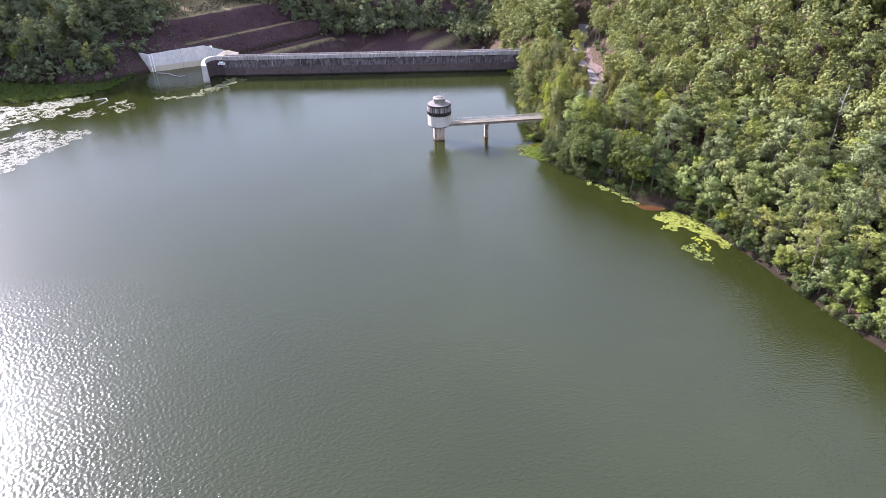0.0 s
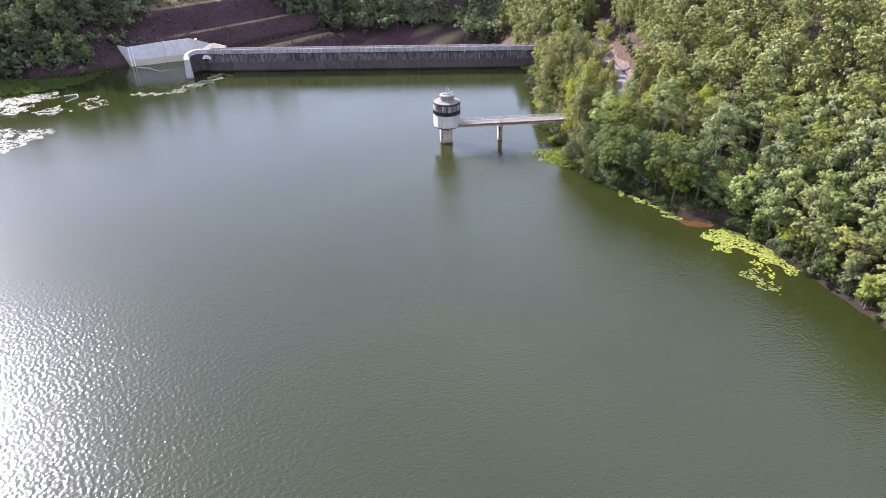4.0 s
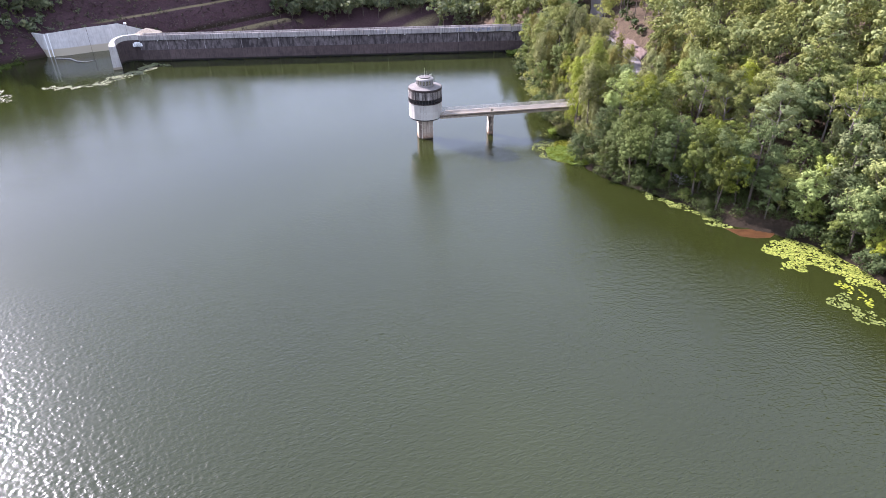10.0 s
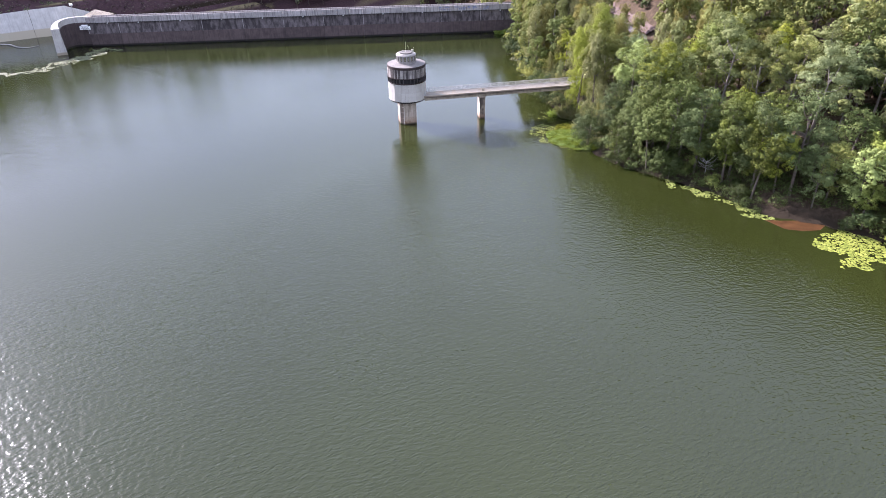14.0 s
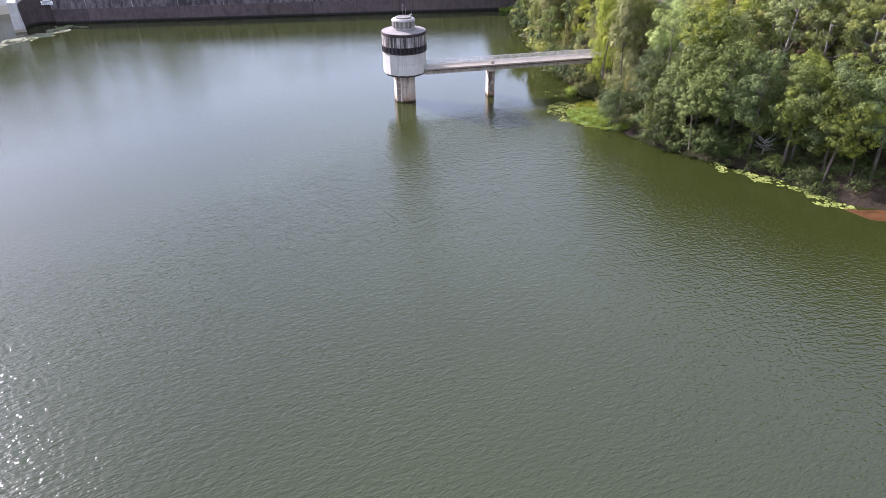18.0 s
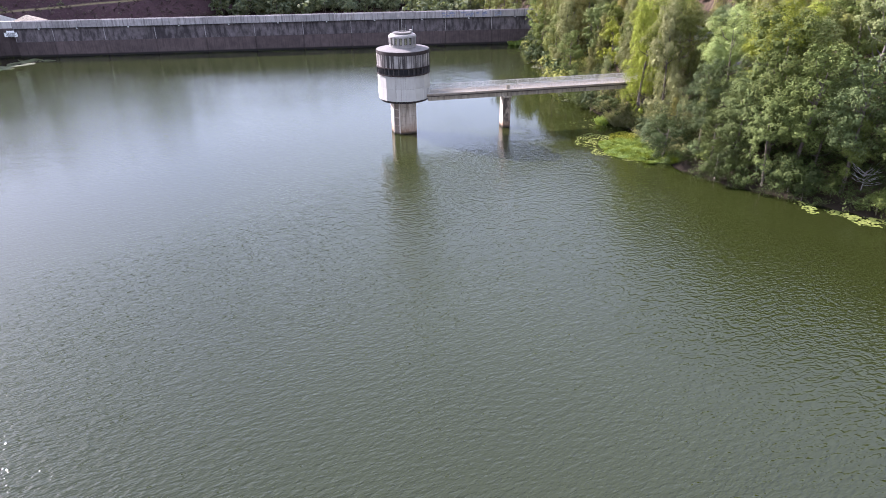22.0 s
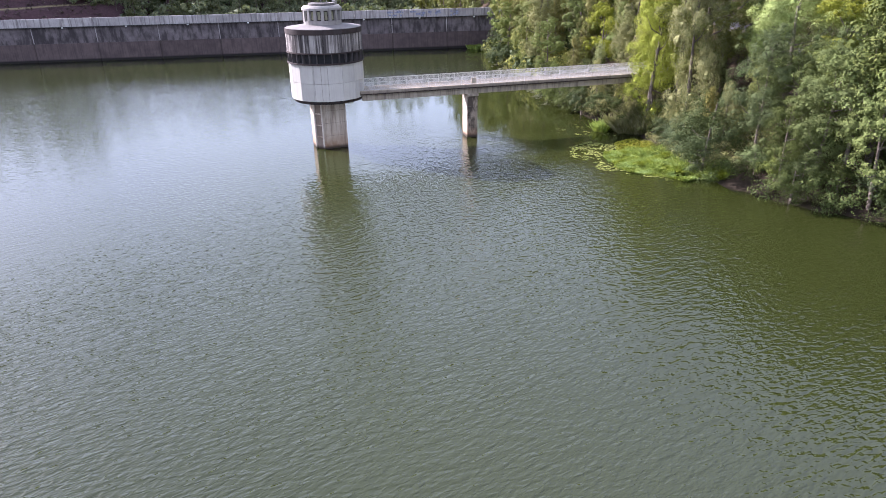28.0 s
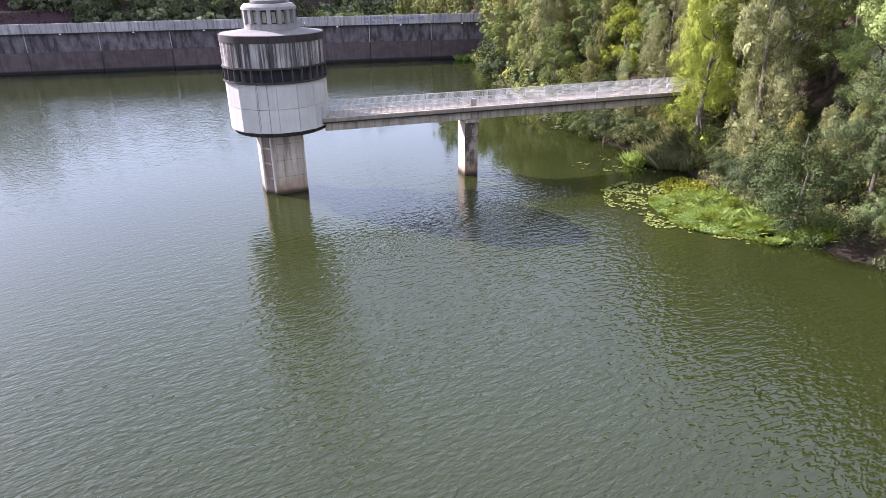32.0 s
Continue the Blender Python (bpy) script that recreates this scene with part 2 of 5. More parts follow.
    near_bank = math_node("SUBTRACT", 1.0, math_node("MULTIPLY", calm, math_node("MULTIPLY", spread(at.outputs["Y"], 40, 15), 0.84)))
    h = math_node("MULTIPLY", h, near_bank)
    bumped(n, l, b, h, 1.0, 1.0)
    return m


def ground_material():
    m, n, l, b = material("forest_soil")
    geo, sep = n.new("ShaderNodeNewGeometry"), n.new("ShaderNodeSeparateXYZ")
    f1, f2 = noise_tex(n, l, 0.08, 5), noise_tex(n, l, 1.4, 6)
    soil = ramp(n, l, f1, [(0.35, (0.046, 0.025, 0.031)), (0.65, (0.080, 0.045, 0.052))])
    litter = ramp(n, l, f2, [(0.35, (0.028, 0.018, 0.019)), (0.7, (0.077, 0.049, 0.048))])
    col = mixed(n, l, 0.5, soil, litter)
    east, place = n.new("ShaderNodeMapRange"), n.new("ShaderNodeSeparateXYZ")
    l.new(geo.outputs["Position"], place.inputs[0])
    east.inputs["From Min"].default_value, east.inputs["From Max"].default_value = 24, 34
    l.new(place.outputs["X"], east.inputs["Value"])
    duff = ramp(n, l, f2, [(0.35, (0.032, 0.023, 0.015)), (0.7, (0.09, 0.064, 0.042))])
    col = mixed(n, l, east.outputs[0], col, duff)
    l.new(geo.outputs["Normal"], sep.inputs[0])
    flat = ramp(n, l, sep.outputs["Z"], [(0.90, (0, 0, 0)), (0.96, (1, 1, 1))])
    grass = ramp(n, l, f2, [(0.35, (0.12, 0.10, 0.055)), (0.7, (0.21, 0.17, 0.095))])
    # Soil darkens to the waterline: wet mud, with overhang shade put into colour.
    high, wet_shade = n.new("ShaderNodeSeparateXYZ"), n.new("ShaderNodeMapRange")
    l.new(geo.outputs["Position"], high.inputs[0])
    wet_shade.inputs["From Min"].default_value, wet_shade.inputs["From Max"].default_value = 1.9, 0.6
    l.new(high.outputs["Z"], wet_shade.inputs["Value"])
    shore = n.new("ShaderNodeMath")
    shore.operation = "GREATER_THAN"
    shore.inputs[1].default_value = -0.5
    l.new(high.outputs["Z"], shore.inputs[0])
    both = n.new("ShaderNodeMath")
    both.operation = "MULTIPLY"
    l.new(wet_shade.outputs[0], both.inputs[0])
    l.new(shore.outputs[0], both.inputs[1])
    l.new(mixed(n, l, both.outputs[0], mixed(n, l, east.outputs[0], mixed(n, l, flat, col, grass), duff), (0.024, 0.018, 0.012)), b.inputs["Base Color"])
    b.inputs["Roughness"].default_value = 1.0
    b.inputs["Specular IOR Level"].default_value = 0.1
    bumped(n, l, b, f2, 0.8, 0.25)
    return m


M_WATER = water_material()
M_GROUND = ground_material()
M_DAM_UP = concrete("weathered_dam_concrete", (0.165, 0.140, 0.138), (0.068, 0.056, 0.057), 0.82, (0.026, 0.021, 0.022), run=(0.9, 0.26), edge=(0.44, 0.60))
M_DAM_LOW = concrete("stained_lower_concrete", (0.102, 0.075, 0.070), (0.060, 0.044, 0.042), 0.45, (0.034, 0.026, 0.025), tide=(0.38, (0.012, 0.010, 0.009)))
M_PARAPET = concrete("pale_parapet_concrete", (0.354, 0.325, 0.309), (0.234, 0.212, 0.208), 0.7, (0.090, 0.075, 0.075))
M_SPILL = concrete("new_spillway_concrete", (0.576, 0.561, 0.539), (0.457, 0.443, 0.420), 0.25, (0.207, 0.192, 0.184), tide=(2.6, (0.413, 0.369, 0.281)))
M_ENDWALL = concrete("cream_wall_concrete", (0.451, 0.426, 0.394), (0.328, 0.307, 0.287), 0.35, (0.164, 0.143, 0.131), tide=(0.6, (0.246, 0.205, 0.156)))
M_WHITE = concrete("white_painted_concrete", (0.440, 0.412, 0.368), (0.372, 0.345, 0.308), 0.30, (0.285, 0.262, 0.245))
M_LANTERN = concrete("lantern_concrete", (0.285, 0.262, 0.240), (0.215, 0.195, 0.180), 0.4, (0.13, 0.117, 0.11))
M_STREAK = concrete("streaked_concrete_panels", (0.36, 0.325, 0.295), (0.20, 0.172, 0.158), 0.93, (0.030, 0.024, 0.023), run=(3.0, 0.12), edge=(0.42, 0.57))
M_FIN = concrete("dark_fin_concrete", (0.12, 0.105, 0.10), (0.05, 0.042, 0.04), 0.6, (0.02, 0.016, 0.015))
M_COLUMN = concrete("column_concrete", (0.50, 0.425, 0.34), (0.33, 0.265, 0.205), 0.6, (0.10, 0.07, 0.052), tide=(0.12, (0.04, 0.028, 0.02)), wash=(0.2, 2.3, (0.20, 0.115, 0.062)))
M_BRIDGE = concrete("bridge_concrete", (0.39, 0.330, 0.255), (0.26, 0.212, 0.160), 0.55, (0.065, 0.046, 0.036))
M_DECK = concrete("worn_deck_concrete", (0.27, 0.222, 0.172), (0.18, 0.145, 0.11), 0.45, (0.08, 0.062, 0.05))
M_PIER = concrete("pier_concrete", (0.57, 0.495, 0.40), (0.43, 0.36, 0.285), 0.4, (0.07, 0.05, 0.04), tide=(0.15, (0.04, 0.028, 0.02)), edge=(0.42, 0.58), wash=(0.2, 1.6, (0.24, 0.13, 0.065)))
M_PIER_FACE = concrete("blotched_shaded_pier_concrete", (0.34, 0.275, 0.205), (0.20, 0.155, 0.115), 0.92, (0.045, 0.033, 0.026), tide=(0.15, (0.04, 0.028, 0.02)), run=(1.3, 0.5), edge=(0.44, 0.56), wash=(0.2, 1.3, (0.20, 0.11, 0.06)))
M_RIB = concrete("pale_rib_concrete", (0.58, 0.51, 0.43), (0.46, 0.40, 0.34), 0.25, (0.2, 0.15, 0.12), tide=(0.12, (0.04, 0.028, 0.02)))
M_FASCIA = concrete("rusty_roof_fascia", (0.045, 0.030, 0.025), (0.023, 0.017, 0.016), 0.3)
M_ROOF = concrete("roof_screed", (0.165, 0.148, 0.138), (0.108, 0.097, 0.092), 0.3, (0.06, 0.053, 0.05))
M_CUT = concrete("pink_rock_cutting", (0.126, 0.086, 0.074), (0.069, 0.045, 0.037), 0.4, (0.042, 0.029, 0.024))
M_RECESS = concrete("brown_recess_concrete", (0.225, 0.172, 0.135), (0.135, 0.100, 0.078), 0.4, (0.06, 0.042, 0.034), tide=(0.12, (0.04, 0.028, 0.02)))
# Near-black carries the shade of recesses, the drum's underside and the parapet line.
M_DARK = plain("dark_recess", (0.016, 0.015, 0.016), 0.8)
M_STEEL = plain("galvanised_steel", (0.357, 0.348, 0.332), 0.6, 0.05)
M_GLASS = plain("dusty_window_glass", (0.21, 0.20, 0.13), 0.12, 0.0, 3.0)
M_ASPHALT = plain("worn_asphalt", (0.150, 0.129, 0.126), 0.95, 0.0, 2.0)
M_BARK = plain("grey_brown_bark", (0.09, 0.07, 0.055), 0.95, 0.0, 6.0, 0.5)
M_PALE_BARK = plain("pale_smooth_bark", (0.125, 0.106, 0.086), 0.85, 0.0, 3.0, 0.3)
M_DEAD = plain("bleached_dead_wood", (0.336, 0.308, 0.288), 0.9, 0.0, 4.0, 0.25)
M_SIGN = plain("white_sign_panel", (0.8, 0.8, 0.78), 0.5)
M_ROCK = plain("pale_broken_rock", (0.315, 0.270, 0.247), 0.95, 0.0, 2.0, 0.35)
M_MUD = plain("orange_shallow_mud", (0.062, 0.029, 0.011), 0.35, 0.0, 0.9, 0.5)
M_LEAF_DARK = foliage("rainforest_leaves", (0.109, 0.138, 0.028), (0.136, 0.167, 0.036), (0.173, 0.197, 0.048), 0.11)
M_LEAF_OLIVE = foliage("eucalypt_leaves", (0.170, 0.186, 0.047), (0.205, 0.218, 0.057), (0.245, 0.248, 0.072), 0.12)
M_LEAF_CASU = foliage("she_oak_needles", (0.134, 0.127, 0.036), (0.193, 0.179, 0.051), (0.263, 0.240, 0.074), 0.14)
M_LEAF_LIME = foliage("lime_green_leaves", (0.159, 0.192, 0.022), (0.216, 0.253, 0.035), (0.300, 0.334, 0.060), 0.20)
M_LEAF_GREY = foliage("grey_green_leaves", (0.124, 0.145, 0.040), (0.158, 0.175, 0.050), (0.200, 0.211, 0.067), 0.11)
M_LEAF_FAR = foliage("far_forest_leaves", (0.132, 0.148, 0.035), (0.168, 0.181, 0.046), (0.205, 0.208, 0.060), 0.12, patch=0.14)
# Darker, bluer leaf set with the far slopes' shade put into its colour.
M_LEAF_SHADE = foliage("shade_toned_hill_leaves", (0.072, 0.090, 0.049), (0.121, 0.141, 0.074), (0.205, 0.213, 0.098), 0.30, patch=0.12)
M_PAD = foliage("yellow_green_lily_pads", (0.092, 0.110, 0.010), (0.185, 0.205, 0.018), (0.280, 0.290, 0.040), 0.12, gloss=(0.8, 0.06))
M_PAD_OLIVE = foliage("olive_lily_pads", (0.082, 0.092, 0.012), (0.155, 0.165, 0.022), (0.24, 0.245, 0.040), 0.12, gloss=(0.8, 0.06))
M_PAD_PALE = foliage("pale_lily_pads", (0.061, 0.067, 0.028), (0.122, 0.129, 0.061), (0.201, 0.201, 0.112), 0.15, gloss=(0.5, 0.35))
# Undergrowth leaves coloured dark to hold the shade under the trees.
M_LEAF_UNDER = foliage("shade_toned_understorey_leaves", (0.022, 0.034, 0.009), (0.043, 0.060, 0.016), (0.080, 0.100, 0.028), 0.08)
# Leaf colour darkened to put the bank's shade into the shore trees.
M_LEAF_SHORE_SHADE = foliage("shade_toned_shore_leaves", (0.051, 0.069, 0.013), (0.081, 0.103, 0.020), (0.131, 0.152, 0.033), 0.10)
M_SCRUB = foliage("dry_terrace_scrub", (0.045, 0.031, 0.032), (0.078, 0.056, 0.054), (0.123, 0.094, 0.074), 0.15, patch=0.1)
M_REED = foliage("bright_water_weeds", (0.123, 0.176, 0.018), (0.205, 0.279, 0.033), (0.312, 0.361, 0.070), 0.4, patch=0.8)
M_STRAW = foliage("dry_straw_grass", (0.164, 0.148, 0.049), (0.246, 0.221, 0.082), (0.328, 0.295, 0.131), 0.3)

# Grass colour taken dark to hold the far shore's shade.
M_GRASS = foliage("shaded_bank_grass", (0.041, 0.066, 0.015), (0.066, 0.098, 0.023), (0.098, 0.123, 0.037), 0.3)


# ---- mesh helpers ----
def mesh_of(name, verts, faces, mat, smooth=False):
    me = bpy.data.meshes.new(name)
    me.from_pydata(verts, [], faces)
    me.materials.append(mat)
    if smooth:
        me.polygons.foreach_set("use_smooth", [True] * len(me.polygons))
    me.update()
    return me


def quads_mesh(name, corners, mat):
    """corners: array (n, k, 3) of n separate polygons of k corners each."""
    c = np.asarray(corners, np.float32)
    n, k = c.shape[:2]
    me = bpy.data.meshes.new(name)
    me.vertices.add(n * k)
    me.vertices.foreach_set("co", c.ravel())
    me.loops.add(n * k)
    me.loops.foreach_set("vertex_index", np.arange(n * k, dtype=np.int32))
    me.polygons.add(n)
    me.polygons.foreach_set("loop_start", np.arange(0, n * k, k, dtype=np.int32))
    me.materials.append(mat)
    me.update(calc_edges=True)
    return me


def thing(name, label, category, group="", kind="", at=None):
    ob = new(name)
    ob.empty_display_size = 0.3
    if at is not None:
        ob.matrix_basis = at
    return tagged(ob, label, category, group, kind)


def link(name, me, parent=None, m=None, label=""):
    ob = new(name, me)
    if parent is not None:
        ob.parent = parent
    if m is not None:
        ob.matrix_basis = m
    return tagged(ob, label)


def part(name, bm, mat, parent, label="", m=None, smooth=False):
    me = bpy.data.meshes.new(name)
    bm.normal_update()
    bm.to_mesh(me)
    bm.free()
    me.materials.append(mat)
    if smooth:
        me.polygons.foreach_set("use_smooth", [True] * len(me.polygons))
    return link(name, me, parent, m, label)


def add_box(bm, x0, x1, y0, y1, z0, z1, m=None, bevel=0.0):
    got = bmesh.ops.create_cube(bm, size=1)["verts"]
    t = Matrix.Translation(((x0 + x1) / 2, (y0 + y1) / 2, (z0 + z1) / 2)) @ Matrix.Diagonal((x1 - x0, y1 - y0, z1 - z0, 1))
    bmesh.ops.transform(bm, matrix=(m or Matrix()) @ t, verts=got)
    if bevel:
        edges = list({e for v in got for e in v.link_edges})
        bmesh.ops.bevel(bm, geom=edges, offset=bevel, segments=1, affect="EDGES")
    return bm


def add_prism(bm, outline, z0, z1, scale_top=1.0, centre=(0, 0)):
    lo = [bm.verts.new((x, y, z0)) for x, y in outline]
    hi = [bm.verts.new((centre[0] + (x - centre[0]) * scale_top, centre[1] + (y - centre[1]) * scale_top, z1)) for x, y in outline]
    k = len(outline)
    bm.faces.new(lo[::-1])
    bm.faces.new(hi)
    for i in range(k):
        bm.faces.new((lo[i], lo[(i + 1) % k], hi[(i + 1) % k], hi[i]))
    return bm


def arc_block(bm, r0, r1, z0, z1, a0, a1, seg=4, flare=0.0):
    """A curved block between two radii, heights and angles (degrees)."""
    rows = []
    for i in range(seg + 1):
        a = radians(a0 + (a1 - a0) * i / seg)
        c, s = math.cos(a), math.sin(a)
        rows.append([bm.verts.new((r * c, r * s, z)) for r, z in ((r0, z0), (r1 - flare, z0), (r1, z1), (r0, z1))])
    for p, q in zip(rows, rows[1:]):
        for j in range(4):
            bm.faces.new((p[j], q[j], q[(j + 1) % 4], p[(j + 1) % 4]))
    bm.faces.new(rows[0])
    bm.faces.new(rows[-1][::-1])
    return bm


def tube(path, radii, sides=6):
    """Verts and faces of a tapering tube along points."""
    verts, faces = [], []
    path = [Vector(p) for p in path]
    for i, p in enumerate(path):
        d = (path[min(i + 1, len(path) - 1)] - path[max(i - 1, 0)]).normalized()
        q = d.to_track_quat("Z", "Y")
        for j in range(sides):
            a = 2 * math.pi * j / sides
            verts.append(p + q @ Vector((math.cos(a) * radii[i], math.sin(a) * radii[i], 0)))
    for i in range(len(path) - 1):
        for j in range(sides):
            k = (j + 1) % sides
            faces.append((i * sides + j, i * sides + k, (i + 1) * sides + k, (i + 1) * sides + j))
    faces.append(tuple(range((len(path) - 1) * sides, len(path) * sides)))
    return verts, faces


def joined(pieces):
    verts, faces = [], []
    for v, f in pieces:
        o = len(verts)
        verts += list(v)
        faces += [tuple(i + o for i in g) for g in f]
    return verts, faces


# ---- the lie of the land ----
RIGHT_SHORE = [(420, -700), (198, -330), (138, -200), (104, -139), (97, -120), (93.5, -111.5), (89.5, -100), (84.5, -85.5), (81.5, -77), (76.5, -62), (69.5, -55.3), (61.5, -50.8), (57.5, -43), (50.5, -35.4),
               (44.0, -29.2), (40.2, -22.5), (40.0, -10), (40.4, -4), (40.0, 0.5), (37.2, 10), (36.4, 28), (36.0, 43), (36.2, 62), (38.3, 80), (40.8, 88)]
LEFT_SHORE = [(-143.4, 95.0), (-149.7, 88.6), (-159.8, 76.2), (-175.2, 73.6), (-191.7, 75.1), (-211.4, 79.8), (-232.1, 65.1), (-225.7, 40.4), (-197.5, 16.4), (-166.5, -1.5), (-153.1, -16.9), (-153.8, -57.3), (-171, -148), (-202, -330), (-420, -700)]
BACK = [(42, 92.0), (-101, 87.6), (-107, 102), (-114, 112.5), (-124, 107.5), (-136, 99.0)]
LAKE = np.array(RIGHT_SHORE + BACK + LEFT_SHORE, float)
ROAD = [(56, -12, 9.5), (60, 13, 11.0), (64.5, 31, 11.0), (64.0, 50, 11.0), (63.2, 66, 11.2), (66, 84, 11.8), (71.5, 104, 12.6), (76, 125, 14)]
DAM_O, DAM_A = Vector((-107, 85.0, 0)), math.atan(0.0323)
DAM = Matrix.Translation(DAM_O) @ Matrix.Rotation(DAM_A, 4, "Z")


def lake_distance(x, y):
    """Metres from the shoreline; positive on land."""
    p = np.stack([np.ravel(x), np.ravel(y)], 1).astype(float)
    best, inside = np.full(len(p), 1e9), np.zeros(len(p), bool)
    for a, b in zip(LAKE, np.roll(LAKE, -1, 0)):
        ab = b - a
        t = np.clip(((p - a) @ ab) / (ab @ ab), 0, 1)
        best = np.minimum(best, np.hypot(*(p - a - t[:, None] * ab).T))
        over = (a[1] > p[:, 1]) != (b[1] > p[:, 1])
        inside ^= over & (p[:, 0] < (b[0] - a[0]) * (p[:, 1] - a[1]) / (b[1] - a[1] + 1e-12) + a[0])
    return np.where(inside, -best, best).reshape(np.shape(x))


def smooth01(v, a, b):
    t = np.clip((v - a) / (b - a), 0, 1)
    return t * t * (3 - 2 * t)


def rough_field(x, y):
    return (np.sin(x * 0.043 + 1.3) * np.cos(y * 0.051 - 0.7) * 2.2 + np.sin(x * 0.13 + y * 0.09) * 0.7 + np.sin(x * 0.31 - y * 0.37 + 2) * 0.3)


def road_distance(x, y):
    best, high = np.full(np.shape(x), 1e9), np.zeros(np.shape(x))
    for (ax, ay, az), (bx, by, bz) in zip(ROAD, ROAD[1:]):
        dx, dy = bx - ax, by - ay
        t = np.clip(((x - ax) * dx + (y - ay) * dy) / (dx * dx + dy * dy), 0, 1)
        d = np.hypot(x - ax - t * dx, y - ay - t * dy)
        high = np.where(d < best, az + t * (bz - az), high)
        best = np.minimum(best, d)
    return best, high


def hill_st(x, y):
    x, y = x + 1.8, y - 4.3
    return -0.75 * x + 0.66 * y, 0.66 * x + 0.75 * y


def land(x, y):
    x, y = np.asarray(x, float), np.asarray(y, float)
    d = lake_distance(x, y)
    r = rough_field(x, y)
    out = np.maximum(d, 0)
    rise = 0.8 * np.minimum(out, 1.5) + 0.42 * np.maximum(out - 1.5, 0) + r * smooth01(out, 4, 25)
    rise = np.where(rise > 55, 55 + (rise - 55) * 0.25, rise)
    rise = np.where((x < 0) & (rise > 21), 21 + (rise - 21) * 0.12, rise)
    s, t = hill_st(x, y)
    steps = np.interp(s, [98, 141, 155, 159.5, 168, 172.5, 180, 184.5, 222, 258, 400], [-12, -10, -2.5, -2.1, 8.0, 8.4, 18.6, 19.0, 26, 28, 30])
    steps = steps - np.maximum(t - 84, 0) * 0.55 + r * 0.3 * smooth01(s, 190, 210)
    far = -9 + 0.52 * (y - 170) + r
    far = np.where(far > 25, 25 + (far - 25) * 0.08, far)
    side = np.where(x > 46, 9 + 0.5 * (x - 46), 9 + 0.85 * (x - 46)) + r * 0.4
    back = np.maximum.reduce([np.full(np.shape(x), -12.0) + 0.3 * r, steps, far, side])
    back = np.minimum(back, 0.3 + 0.8 * out + r * 0.2 * smooth01(out, 3, 10))
    behind = np.where(x < -60, smooth01(y, 66, 78), smooth01(y, 90, 94))
    z = rise * (1 - behind) + back * behind
    z = np.where((x > 36), np.maximum(z, rise * smooth01(y, 70, 60) + side * smooth01(y, 80, 88) * (y > 80)), z)
    rd, rz = road_distance(x, y)
    w = smooth01(rd, 7.5, 3.2)
    z = z * (1 - w) + rz * w
    return np.where(d < 0, np.maximum(-4.0, 0.35 * d - 0.05), z + 0.02)


def ticks(lo, hi, step, far):
    mid = np.arange(lo, hi + step, step)
    grow = np.array([8, 20, 40, 70, 120, 200, 340, 600, 1000, 1700, 2600], float) * far
    return np.concatenate([lo - grow[::-1], mid, hi + grow])


gx, gy = ticks(-300, 260, 2.2, 1.0), ticks(-240, 300, 2.2, 1.0)
X, Y = np.meshgrid(gx, gy)
Z = land(X, Y)
nx, ny = len(gx), len(gy)
idx = np.arange(nx * ny).reshape(ny, nx)
cells = np.stack([idx[:-1, :-1], idx[:-1, 1:], idx[1:, 1:], idx[1:, :-1]], -1).reshape(-1, 4)
ground_me = mesh_of("ground", np.stack([X, Y, Z], -1).reshape(-1, 3).tolist(), cells.tolist(), M_GROUND, True)
ground = tagged(new("ground", ground_me), "red-brown forest soil slopes with leaf litter and terraces", "ground", kind="structure")

# water sheet: the lake's outline pushed a little into the banks
edge = []
for i, p in enumerate(LAKE):
    a, c = LAKE[i - 1], LAKE[(i + 1) % len(LAKE)]
    tdir = (c - a) / np.linalg.norm(c - a)
    edge.append((p[0] + tdir[1] * 2.5, p[1] - tdir[0] * 2.5, 0.0))
for i, (x, y) in enumerate(BACK):
    edge[len(RIGHT_SHORE) + i] = (x, y, 0.0)
water = tagged(new("water", mesh_of("water", edge, [tuple(range(len(edge)))], M_WATER)), "murky green reservoir water with fine wind ripples", "water", kind="structure")

# road along the hillside
rv, rf = [], []
pts = []
for (a, b) in zip(ROAD, ROAD[1:]):
    for k in range(8):
        pts.append(Vector(a).lerp(Vector(b), k / 8))
for i, p in enumerate(pts):
    dirn = (pts[min(i + 1, len(pts) - 1)] - pts[max(i - 1, 0)]).normalized()
    side = Vector((dirn.y, -dirn.x, 0)).normalized()
    for o, dz in ((-2.5, 0.10), (-2.3, 0.16), (0, 0.20), (2.3, 0.16), (2.5, 0.10)):
        rv.append(p + side * o + Vector((0, 0, dz)))
for i in range(len(pts) - 1):
    for j in range(4):
        rf.append((i * 5 + j, i * 5 + j + 1, i * 5 + 6 + j, i * 5 + 5 + j))
tagged(new("road", mesh_of("road", rv, rf, M_ASPHALT, True)), "narrow worn grey asphalt road along the wooded slope", "road", kind="structure")

# bare earth cutting on the uphill side of the road
cv, cf = [], []
rcut = np.random.default_rng(44)
cut = [p for p in pts if 30 < p.y < 84]
for i, p in enumerate(cut):
    dirn = (cut[min(i + 1, len(cut) - 1)] - cut[max(i - 1, 0)]).normalized()
    side = Vector((dirn.y, -dirn.x, 0)).normalized()
    for o in (2.7, 3.1, 3.6, 4.1, 4.6, 5.2):
        q = p + side * (o + rcut.uniform(-0.2, 0.2))
        cv.append((q.x, q.y, max(p.z + 0.05 + (o - 2.7) * 0.75, float(land(q.x, q.y)) + 0.12) + rcut.uniform(-0.05, 0.25)))
